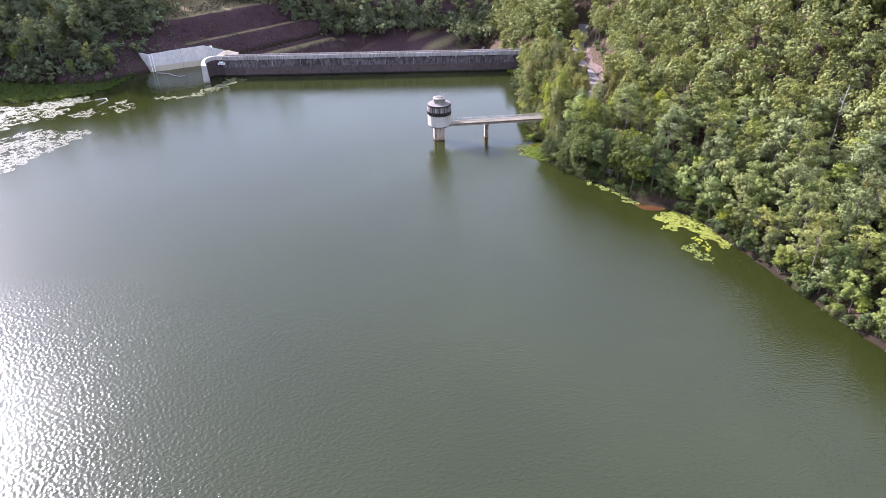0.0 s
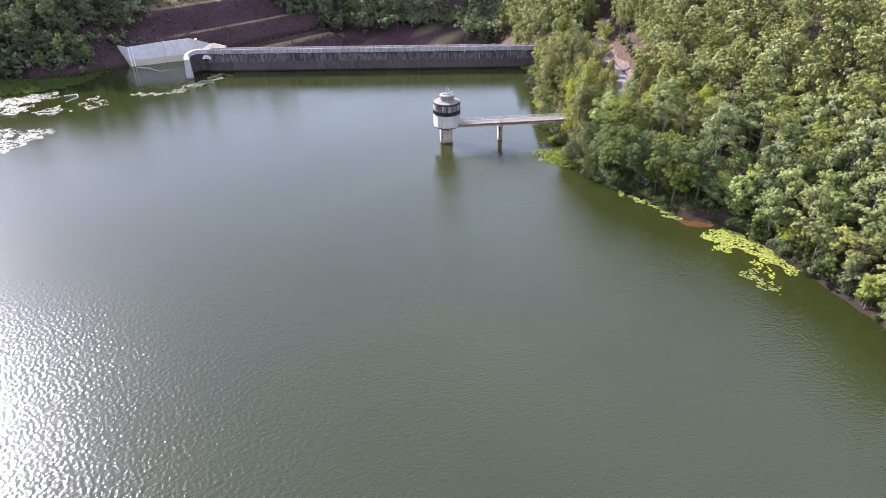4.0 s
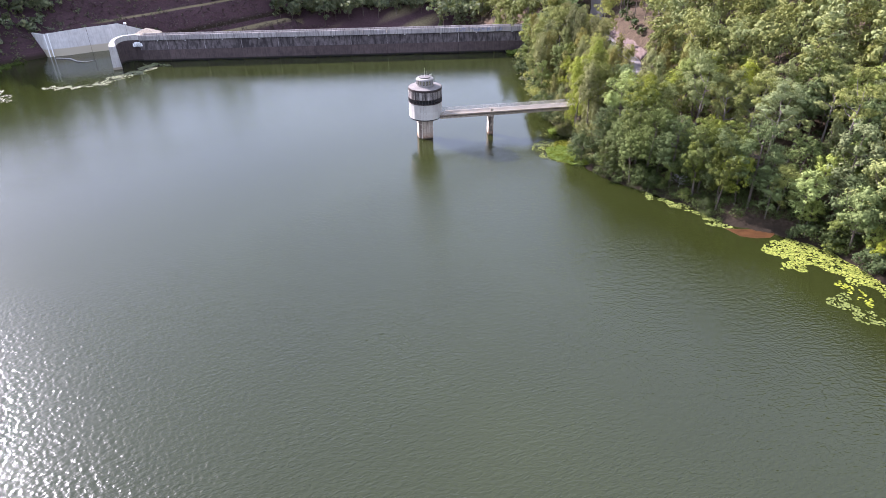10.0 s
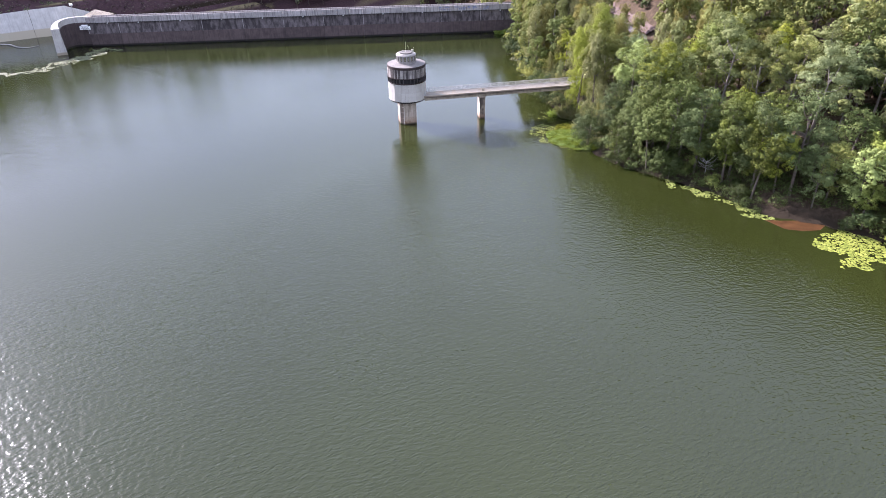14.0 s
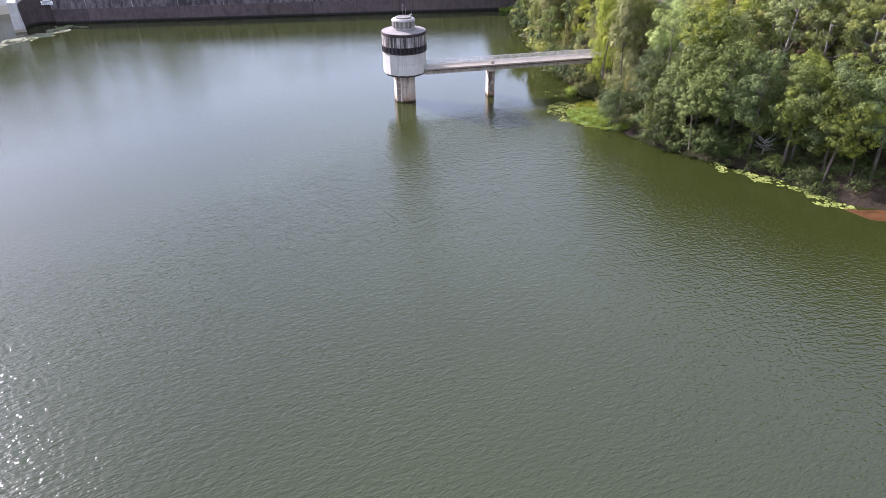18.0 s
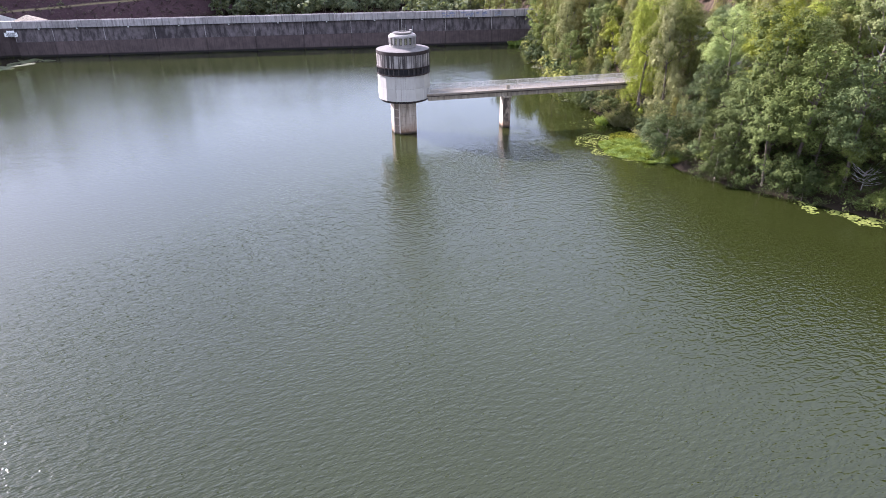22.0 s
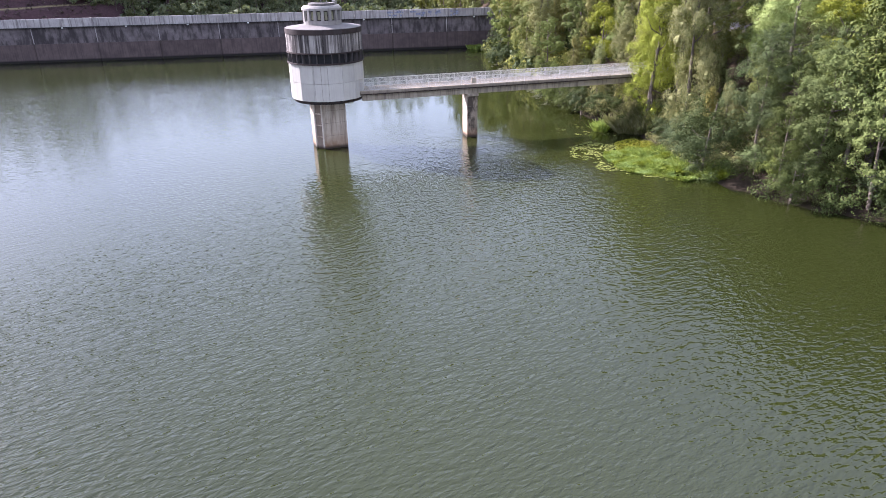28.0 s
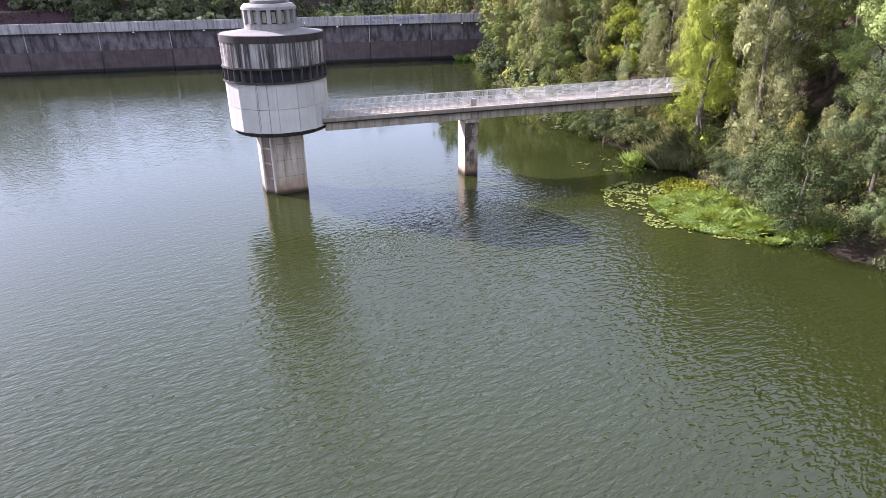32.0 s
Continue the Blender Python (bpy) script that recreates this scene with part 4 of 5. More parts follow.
def tree_set(seed, more, small):
    """One set of tree kinds; more and finer leaves where the camera comes near."""
    return {
        "broad": [tree_model(seed + i, "broad", "rainforest_tree", "dense dark green broadleaf tree on the wooded bank", 15.5 + i, 3.8 + 0.3 * i, m, M_BARK, 150 * more, 0.32 * small, 0.19 * small)
                  for i, m in enumerate((M_LEAF_DARK, M_LEAF_DARK, M_LEAF_GREY))],
        "gum": [tree_model(seed + 10 + i, "gum", "gum_tree", "tall olive-green eucalypt with an open crown and pale trunk", 18.5 + i, 3.6 + 0.3 * i, m, M_PALE_BARK, 190 * more, 0.34 * small, 0.14 * small, 0.5)
                for i, m in enumerate((M_LEAF_OLIVE, M_LEAF_OLIVE, M_LEAF_GREY))],
        "lime": [tree_model(seed + 20 + i, "broad", "lime_green_tree", "bright yellow-green tree catching the sun", 13.5 + 2 * i, 3.5 + 0.3 * i, M_LEAF_LIME, M_BARK, 150 * more, 0.30 * small, 0.14 * small) for i in range(2)],
        "oak": [tree_model(seed + 30 + i, "oak", "she_oak_tree", "feathery olive she-oak with drooping twigs", 14 + 2 * i, 3.3, m, M_BARK, 190 * more, 0.46 * small, 0.08 * small, 1.2)
                for i, m in enumerate((M_LEAF_CASU, M_LEAF_CASU, M_LEAF_OLIVE))],
        "weeping": [tree_model(seed + 60 + i, "oak", "weeping_tree", "yellow-green weeping tree with feathery hanging twigs", 15 + 2 * i, 3.4, M_LEAF_LIME, M_BARK, 190 * more, 0.36 * small, 0.10 * small, 1.0) for i in range(2)],
        "shore_shade": [tree_model(seed + 50 + i, "broad", "shore_fig_tree", "dark glossy broadleaf tree leaning over the shaded shore", 14.5 + i, 4.2, M_LEAF_SHORE_SHADE, M_BARK, 150 * more, 0.31 * small, 0.15 * small) for i in range(2)],
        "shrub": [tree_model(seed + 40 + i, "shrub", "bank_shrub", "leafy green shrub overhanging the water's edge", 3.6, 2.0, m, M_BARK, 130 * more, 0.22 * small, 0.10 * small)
                  for i, m in enumerate((M_LEAF_UNDER, M_LEAF_UNDER, M_LEAF_SHORE_SHADE))],
    }


MODELS, FINE, NEAR = tree_set(10, 0.85, 0.78), tree_set(210, 2.1, 0.47), tree_set(410, 5.5, 0.29)
USED = set()


def plant(kind, x, y, size, rng, z=None):
    kit = NEAR if -28 < y < 22 and x < 53 else FINE if -62 < y < 60 and x < 72 else MODELS
    pick = kit[kind][int(rng.integers(len(kit[kind])))]
    z = float(land(x, y)) if z is None else z
    m = Matrix.LocRotScale((x, y, z - 0.1), Euler((rng.normal() * 0.04, rng.normal() * 0.04, rng.uniform(0, 6.28))), (size * rng.uniform(0.9, 1.1), size * rng.uniform(0.9, 1.1), size))
    if pick.name not in USED:
        USED.add(pick.name)
        pick.matrix_basis = m
        return pick
    return copy_thing(pick, m)


def scatter(rng, x0, x1, y0, y1, step):
    xs, ys = np.meshgrid(np.arange(x0, x1, step), np.arange(y0, y1, step))
    xs = xs + (np.arange(xs.shape[0]) % 2)[:, None] * step / 2
    return (xs + rng.uniform(-0.38, 0.38, xs.shape) * step).ravel(), (ys + rng.uniform(-0.38, 0.38, ys.shape) * step).ravel()


def wooded(x, y):
    """Where trees may stand."""
    d = lake_distance(x, y)
    rd, _ = road_distance(x, y)
    s, t = hill_st(x, y)
    ok = (d > 0.5) & (rd > 4.3)
    ok &= ~((x > -152 + 0.35 * (y - 95)) & (x < 10) & (y > 78) & (s < 196) & (t < 92 - 1.25 * (s - 150)) & (s > 60))
    ok &= ~((x > -110) & (x < 34) & (y > 80) & (y < 163))
    ok &= ~((x > -158) & (x < -138) & (y > 60) & (y < 100) & (d < 14))
    ok &= ~((x > 30) & (x < 48) & (y > 82) & (y < 94))
    along = np.clip((110.1 - x) * 0.53 + (-57.8 - y) * 0.85, 0, 9)
    ok &= np.hypot(x - 110.1 + 0.53 * along, y + 57.8 + 0.85 * along) > 3.6
    ok &= ~((x > np.interp(y, [p[1] for p in ROAD], [p[0] for p in ROAD])) & (rd < 5.8) & (y > 24) & (y < 92))
    return ok


rng = np.random.default_rng(7)
tx, ty = scatter(rng, 30, 330, -230, 175, 4.7)
td = lake_distance(tx, ty)
keep = wooded(tx, ty) & (td < 180)
tx, ty, td = tx[keep], ty[keep], td[keep]
near = (td < 32) & ~((tx < 50) & (ty > -22) & (ty < 5)) & (ty > -130) & (ty < 84)
order = np.argsort(td[near])
for i in np.flatnonzero(near)[order][:298]:
    x, y, d = float(tx[i]), float(ty[i]), float(td[i])
    kinds = ["broad", "gum", "lime", "oak"]
    wts = [0.45, 0.30, 0.14, 0.11]
    if 5 < y < 78:
        wts = [0.13, 0.18, 0.03, 0.66]
    if y < -30:
        wts = [0.58, 0.26, 0.12, 0.04]
    # Trees with shade in their leaf colour make this stretch of shore darker.
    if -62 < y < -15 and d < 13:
        kinds, wts = ["shore_shade", "broad", "lime", "oak"], [0.30, 0.42, 0.25, 0.03]
    kind = kinds[int(rng.choice(4, p=wts))]
    size = rng.uniform(0.8, 1.18) * (0.84 + 0.16 * min(1, d / 9))
    if 2 < y < 32 and d < 7:
        kind, size = "oak", size * (0.35 + 0.05 * d)
    rdist = float(road_distance(np.array([x]), np.array([y]))[0][0])
    if rdist < 9 and -8 < y < 110 and x < 66:
        size *= 0.5 if 24 < y < 76 else 0.72
    plant(kind, x, y, size, rng)
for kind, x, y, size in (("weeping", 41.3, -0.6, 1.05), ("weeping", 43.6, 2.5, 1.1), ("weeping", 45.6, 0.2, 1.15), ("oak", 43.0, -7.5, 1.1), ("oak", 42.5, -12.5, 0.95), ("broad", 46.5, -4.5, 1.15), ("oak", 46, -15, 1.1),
                         ("oak", 42.6, -16.2, 1.12), ("shore_shade", 43.8, -20.0, 0.85), ("lime", 48.2, -17.0, 1.15), ("lime", 51.0, -21.5, 1.2), ("lime", 49.5, -10.5, 1.1), ("lime", 47.5, -24, 0.95), ("shore_shade", 43.4, -25.0, 0.62), ("shore_shade", 46.6, -28.6, 0.9),
                         ("shore_shade", 50.4, -32.4, 1.15), ("shore_shade", 54.6, -36.6, 1.1), ("shore_shade", 58.2, -40.6, 1.05), ("shore_shade", 61.8, -44.6, 1.15), ("shore_shade", 66.4, -48.6, 1.2), ("shore_shade", 49.5, -28.0, 1.2),
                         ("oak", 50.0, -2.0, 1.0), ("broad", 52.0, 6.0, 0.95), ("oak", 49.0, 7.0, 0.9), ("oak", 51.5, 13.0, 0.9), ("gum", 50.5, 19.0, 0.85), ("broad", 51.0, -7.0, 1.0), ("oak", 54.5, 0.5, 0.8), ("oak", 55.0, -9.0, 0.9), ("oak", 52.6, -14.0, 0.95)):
    plant(kind, x, y, size, rng)
for kind, x, y, size in (("gum", -178, 79, 1.0), ("lime", -172, 76, 0.9), ("gum", -165, 80, 1.05), ("gum", -188, 82, 1.1), ("broad", -158, 84, 0.9), ("gum", -196, 84, 1.0), ("lime", -203, 86, 0.9), ("gum", -184, 95, 1.1)):
    plant(kind, x, y, size, rng)
tx, ty = scatter(rng, 30, 330, -235, 178, 6.1)
td = lake_distance(tx, ty)
rest = wooded(tx, ty) & (td < 180) & ((td > 26) | (ty < -130) | (ty > 82))

# joined forest further up and away
def forest(name, label, mask_x, mask_y, rng, per, length, width, mat, size, corners=3):
    base = []
    for k in range(6):
        r2 = np.random.default_rng(100 + k)
        kind = ("broad", "gum", "broad", "oak", "gum", "broad")[k]
        h, R = ((15, 3.5), (19, 3.4), (17, 3.9), (14, 2.7), (20, 3.8), (14, 3.2))[k]
        base.append(leaves(r2, crown_clumps(r2, kind, h, R), per, length, width, 0.2, corners))
    zs = land(mask_x, mask_y)
    polys, stems = [], []
    for x, y, z in zip(mask_x, mask_y, zs):
        k = int(rng.integers(6))
        a, s = rng.uniform(0, 6.28), size * rng.uniform(0.62, 1.25)
        c, sn = math.cos(a) * s, math.sin(a) * s
        rot = np.array([[c, sn, 0], [-sn, c, 0], [0, 0, s * rng.uniform(0.9, 1.12)]], np.float32)
        polys.append(base[k].astype(np.float32) @ rot + np.array([x, y, z], np.float32))
        stems.append((x, y, z, s))
    root = thing(name, label, "forest", kind="stuff")
    link("canopy", quads_mesh("canopy", np.concatenate(polys), mat), root)
    pieces = [tube([(x, y, z - 1), (x + 0.2, y, z + 7 * s), (x, y + 0.2, z + 13 * s)], [0.2, 0.15, 0.06], 4) for x, y, z, s in stems]
    v, f = joined(pieces)
    link("trunks", mesh_of("trunks", [tuple(p) for p in v], f, M_BARK), root)
    return root


mid = rest & (td < 52)
forest("slope_forest", "mixed green eucalypt forest covering the sunny hillside", tx[mid], ty[mid], rng, 60, 0.30, 0.20, M_LEAF_FAR, 1.12)
mid = rest & (td >= 52) & (td < 80)
forest("ridge_forest", "mixed green eucalypt forest higher on the sunny hillside", tx[mid], ty[mid], rng, 28, 0.40, 0.23, M_LEAF_FAR, 1.12)
hi = rest & (td >= 80) & (td < 145) & (rng.random(len(td)) < 0.55)
forest("upper_forest", "mixed green forest on the upper hillside", tx[hi], ty[hi], rng, 14, 0.95, 0.55, M_LEAF_FAR, 1.2)
bx, by = scatter(rng, -330, 120, 60, 300, 6.6)
bd = lake_distance(bx, by)
bk = wooded(bx, by) & (bd > 2.5) & ~((bx > 28) & (by < 176)) & (by < 262 - 0.2 * np.abs(bx)) & (bx + 0.2 * by > -300)
lf = bk & (bx < -135) & (bd < 55) & (by < 190)
cf_near = bk & ~lf & (bx > -120) & (by < 200)
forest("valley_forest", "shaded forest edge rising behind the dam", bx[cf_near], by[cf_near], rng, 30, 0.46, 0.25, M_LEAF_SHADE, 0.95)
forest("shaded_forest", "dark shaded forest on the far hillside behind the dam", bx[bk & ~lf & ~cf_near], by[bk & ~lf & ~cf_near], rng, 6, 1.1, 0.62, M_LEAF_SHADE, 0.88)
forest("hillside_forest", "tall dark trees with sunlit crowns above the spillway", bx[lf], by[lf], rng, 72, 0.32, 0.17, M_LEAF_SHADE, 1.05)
lx, ly = scatter(rng, -215, -150, -70, 12, 6.0)
lk = (lake_distance(lx, ly) > 13) & (lake_distance(lx, ly) < 30)
forest("west_bank_forest", "dark trees on the opposite bank", lx[lk], ly[lk], rng, 20, 0.7, 0.4, M_LEAF_SHADE, 0.9)

# low growth under the trees
def understorey(name, label, box, step, deep, grow, mat, fine=1.0, skip=None):
    ux, uy = scatter(rng, *box, step)
    ud = lake_distance(ux, uy)
    k = (wooded(ux, uy) | (ud < 0.6) & (ux > 30)) & (ud > -0.7) & (ud < deep) & ~((uy > -57) & (uy < -50) & (ud < 2.5))
    if skip:
        k &= ~((ux > skip[0]) & (ux < skip[1]) & (uy > skip[2]) & (uy < skip[3]))
    ux, uy, uz = ux[k], uy[k], np.maximum(land(ux[k], uy[k]), 0.0)
    r2 = np.random.default_rng(77)
    kinds = [leaves(r2, [(r2.normal(size=3) * (0.7, 0.7, 0.35) + (0, 0, 0.9), (0.9, 0.9, 0.7)) for _ in range(4)], 26 * fine, 0.34 / fine ** 0.75, 0.2 / fine ** 0.75, 0.2, 3) for _ in range(8)]
    polys = []
    for x, y, z in zip(ux, uy, uz):
        a, s = rng.uniform(0, 6.28), grow * rng.uniform(0.7, 1.5)
        c, sn = math.cos(a) * s, math.sin(a) * s
        polys.append(kinds[int(rng.integers(8))].astype(np.float32) @ np.array([[c, sn, 0], [-sn, c, 0], [0, 0, s]], np.float32) + np.array([x, y, z], np.float32))
    return tagged(new(name, quads_mesh(name, np.concatenate(polys), mat)), label, "undergrowth", kind="stuff")


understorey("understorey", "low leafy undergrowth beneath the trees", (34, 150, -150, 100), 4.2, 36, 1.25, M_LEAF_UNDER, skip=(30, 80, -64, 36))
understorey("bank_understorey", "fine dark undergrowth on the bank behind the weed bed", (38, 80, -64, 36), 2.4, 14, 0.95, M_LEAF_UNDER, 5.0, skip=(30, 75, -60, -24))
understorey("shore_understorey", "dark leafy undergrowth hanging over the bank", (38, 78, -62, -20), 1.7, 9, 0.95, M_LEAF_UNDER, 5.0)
understorey("bridge_understorey", "olive undergrowth on the bank beside the bridge", (34, 60, -20, 30), 2.0, 6, 0.9, M_LEAF_CASU, 8.0, skip=(34, 42.5, -4, 3.8))
understorey("far_bank_understorey", "olive undergrowth along the far wooded shore", (34, 60, 30, 84), 2.0, 8, 1.0, M_LEAF_OLIVE, 3.0)
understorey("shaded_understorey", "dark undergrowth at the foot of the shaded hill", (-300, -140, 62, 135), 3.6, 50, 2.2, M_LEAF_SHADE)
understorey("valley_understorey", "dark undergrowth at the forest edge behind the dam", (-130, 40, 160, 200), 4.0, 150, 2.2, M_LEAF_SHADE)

sx, sy = scatter(rng, -175, 20, 84, 200, 1.25)
ss = hill_st(sx, sy)[0]
sk = ~wooded(sx, sy) & (ss > 143) & (ss < 200) & (lake_distance(sx, sy) > 3) & (rng.random(len(sx)) < 0.75)
sk &= ~(((ss > 155) & (ss < 159)) | ((ss > 168) & (ss < 172)) | ((ss > 180) & (ss < 184)))
sx, sy, sz = sx[sk], sy[sk], land(sx[sk], sy[sk])
tuft = np.random.default_rng(15)
kinds = [leaves(tuft, [(tuft.normal(size=3) * (0.4, 0.4, 0.1) + (0, 0, 0.3), (0.5, 0.5, 0.4)) for _ in range(2)], 12, 0.26, 0.09, 0.1, 3) for _ in range(6)]
polys = []
for x, y, z in zip(sx, sy, sz):
    a, s = rng.uniform(0, 6.28), rng.uniform(0.7, 1.7)
    c, sn = math.cos(a) * s, math.sin(a) * s
    polys.append(kinds[int(rng.integers(6))].astype(np.float32) @ np.array([[c, sn, 0], [-sn, c, 0], [0, 0, s]], np.float32) + np.array([x, y, z], np.float32))
tagged(new("terrace_scrub", quads_mesh("terrace_scrub", np.concatenate(polys), M_SCRUB)), "dry purple-brown scrub on the terraced earth slope", "scrub", kind="stuff")

gx2, gy2 = scatter(rng, -190, -112, 62, 135, 2.4)
gs = hill_st(gx2, gy2)[0]
gd = lake_distance(gx2, gy2)
gk = ~wooded(gx2, gy2) & (gd > 0.6) & (gs > 120) & (gs < 196) & (rng.random(len(gx2)) < np.where(gd < 12, 0.6, 0.18))
r2 = np.random.default_rng(78)
kinds = [leaves(r2, [(r2.normal(size=3) * (0.6, 0.6, 0.25) + (0, 0, 0.6), (0.7, 0.7, 0.55)) for _ in range(4)], 22, 0.2, 0.1, 0.2, 3) for _ in range(6)]
polys = []
for x, y, z in zip(gx2[gk], gy2[gk], land(gx2[gk], gy2[gk])):
    a, s = rng.uniform(0, 6.28), rng.uniform(0.6, 1.6)
    c, sn = math.cos(a) * s, math.sin(a) * s
    polys.append(kinds[int(rng.integers(6))].astype(np.float32) @ np.array([[c, sn, 0], [-sn, c, 0], [0, 0, s]], np.float32) + np.array([x, y, z], np.float32))
tagged(new("bank_scrub", quads_mesh("bank_scrub", np.concatenate(polys), M_LEAF_SHADE)), "low green scrub around the spillway bank", "scrub", kind="stuff")

# shrubs hanging over the shore
for a, b in zip(RIGHT_SHORE[4:], RIGHT_SHORE[5:]):
    va, vb = Vector(a), Vector(b)
    k = max(1, int((vb - va).length / 2.1))
    for j in range(k):
        p = va.lerp(vb, (j + rng.random()) / k)
        t = (vb - va).normalized()
        o = rng.uniform(-0.9, 2.2)
        x, y = p.x + t.y * o, p.y - t.x * o
        if -4.5 < y < 4.5 and x < 43 or -10 < y < 6 and rng.random() < 0.5 or -46 < y < -20 and rng.random() < 0.55 or (-56 < y < -48 and o < 3):
            continue
        plant("shrub", x, y, rng.uniform(0.6, 1.5), rng)


# low full crowns closing the edge of the wood further along the bank
for a, b in zip(RIGHT_SHORE[2:12], RIGHT_SHORE[3:13]):
    va, vb = Vector(a), Vector(b)
    t = (vb - va).normalized()
    k = max(1, int((vb - va).length / 2.9))
    for j in range(k):
        p = va.lerp(vb, (j + rng.random()) / k)
        o = rng.uniform(-0.2, 3.6)
        if p.y > -58:
            continue
        plant(("shore_shade", "broad", "lime", "broad")[int(rng.integers(4))], p.x + t.y * o, p.y - t.x * o, rng.uniform(0.38, 0.66), rng)
for x, y, size in ((46.2, -29.2, 0.9), (49.8, -33.0, 1.0), (42.4, -22.6, 0.75), (51.6, -34.8, 0.9), (44.6, -26.6, 0.85), (47.8, -31.0, 0.8), (43.2, -24.6, 0.6), (53.4, -36.6, 0.9)):
    plant("shrub", x, y, size, rng)


for kit in (MODELS, FINE, NEAR):
    for models in kit.values():
        for ob in models:
            if ob.name not in USED:
                for child in list(ob.children):
                    bpy.data.objects.remove(child)
                bpy.data.objects.remove(ob)


# ---- lily mats, weeds and grass ----
def inside(poly, x, y):
    got = np.zeros(len(x), bool)
    for (ax, ay), (bx2, by2) in zip(poly, poly[1:] + poly[:1]):
        over = (ay > y) != (by2 > y)
        got ^= over & (x < (bx2 - ax) * (y - ay) / (by2 - ay + 1e-12) + ax)
    return got


def spots(poly, per_m2, rng, wob=1.2):
    xs, ys = [p[0] for p in poly], [p[1] for p in poly]
    n = int((max(xs) - min(xs) + 2) * (max(ys) - min(ys) + 2) * per_m2)
    x, y = rng.uniform(min(xs) - 1, max(xs) + 1, n), rng.uniform(min(ys) - 1, max(ys) + 1, n)
    wx = x + wob * np.sin(y * 1.1 + 0.7 * np.sin(x * 0.8)) * 0.6
    wy = y + wob * np.sin(x * 1.3 + 0.9 * np.sin(y * 0.7)) * 0.6
    k = inside(poly, wx, wy)
    return x[k], y[k]


GRID = np.random.default_rng(5).random((64, 64))


def value_noise(x, y):
    xi, yi = np.floor(x).astype(int), np.floor(y).astype(int)
    u, v = x - xi, y - yi
    u, v = u * u * (3 - 2 * u), v * v * (3 - 2 * v)
    g = lambda a, b: GRID[(xi + a) % 64, (yi + b) % 64]
    return (g(0, 0) * (1 - u) + g(1, 0) * u) * (1 - v) + (g(0, 1) * (1 - u) + g(1, 1) * u) * v


def gaps(x, y, keep_share, scale=0.5):
    f = value_noise(x * scale, y * scale) + 0.6 * value_noise(x * scale * 2.7 + 9, y * scale * 2.7) + 0.45 * value_noise(x * scale * 7, y * scale * 7 + 5)
    return f < np.quantile(f, keep_share) if len(f) else np.zeros(0, bool)


def pads(name, label, x, y, rng, r0, r1, mat, lift=0.03):
    a = np.linspace(0.25, 6.03, 7)
    r = rng.uniform(r0, r1, (len(x), 1))
    spin = rng.uniform(0, 6.28, (len(x), 1))
    px = x[:, None] + r * np.cos(a + spin) * rng.uniform(0.85, 1.1, (len(x), 7))
    py = y[:, None] + r * np.sin(a + spin) * rng.uniform(0.85, 1.1, (len(x), 7))
    pz = lift + rng.uniform(0, 0.05, (len(x), 1)) + rng.normal(size=(len(x), 7)) * 0.02
    return tagged(new(name, quads_mesh(name, np.stack([px, py, np.maximum(pz, 0.012)], -1), mat)), label, "water lilies", kind="stuff")


def blades(name, label, x, y, z, rng, tall, wide, mat, lean=0.35, category="grass"):
    n = len(x)
    a = rng.uniform(0, 6.28, n)
    h = tall * rng.uniform(0.5, 1.2, n)
    b = np.stack([x, y, z], -1)
    side = np.stack([np.cos(a), np.sin(a), np.zeros(n)], -1) * (wide * rng.uniform(0.6, 1.4, n))[:, None]
    tip = b + np.stack([rng.normal(size=n) * lean * h, rng.normal(size=n) * lean * h, h], -1)
    mid_p = (b + tip) / 2 + (0, 0, 0.1)
    return tagged(new(name, quads_mesh(name, np.stack([b - side * 0.6, mid_p - side, tip, mid_p + side], 1), mat)), label, category, kind="stuff")


MAT_A = [(64.5, -60.5), (67.5, -57.6), (72.0, -57.0), (75.2, -60.2), (78.1, -62.5), (79.8, -68.1), (80.3, -74.3), (80.1, -79.3), (78.6, -77.6), (76.1, -74.6), (72.0, -67.8), (70.4, -66.0), (68.8, -68.4), (64.9, -68.4), (66.0, -64.2)]
MAT_B = [(68.0, -76.3), (70.7, -75.8), (72.3, -80.0), (74.3, -81.6), (73.1, -85.5), (71.0, -83.9), (68.9, -81.5), (67.8, -78.3)]
MAT_C = [(71.0, -70.7), (73.9, -72.5), (75.5, -79.2), (74.2, -80.5), (72.4, -77.0)]
STRIP = [(48.4, -35.8), (49.8, -34.9), (52.4, -39.1), (56.3, -42.2), (57.6, -45.7), (60.2, -46.2), (61.8, -50.9), (61.6, -53.5), (60.0, -53.4), (58.5, -51.1), (57.4, -48.8), (56.1, -44.1), (53.3, -42.6), (50.4, -39.9)]
ISLE = [(28.9, -5.3), (30.1, -4.9), (32.3, -4.7), (35.6, -4.7), (33.0, -9.6), (31.9, -14.4), (33.6, -17.1), (35.8, -18.8), (36.6, -20.2), (33.3, -18.2), (31.1, -15.2), (30.0, -12.9), (29.2, -10.8), (29.3, -8.9)]
ISLE_2 = [(35.2, -0.2), (38.0, -0.3), (41.2, -1.2), (41.8, 2.5), (38.1, 2.6), (35.8, 2.2)]
x, y = spots(MAT_A, 18, rng)
k = gaps(x, y, 0.86, 0.8)
pads("lily_mat", "yellow-green lily pad mat by the shaded shore", x[k], y[k], rng, 0.10, 0.25, M_PAD)
x, y = spots(MAT_B, 14, rng)
k = gaps(x, y, 0.6, 1.1)
pads("lily_patch", "loose patch of yellow-green lily pads", x[k], y[k], rng, 0.10, 0.25, M_PAD)
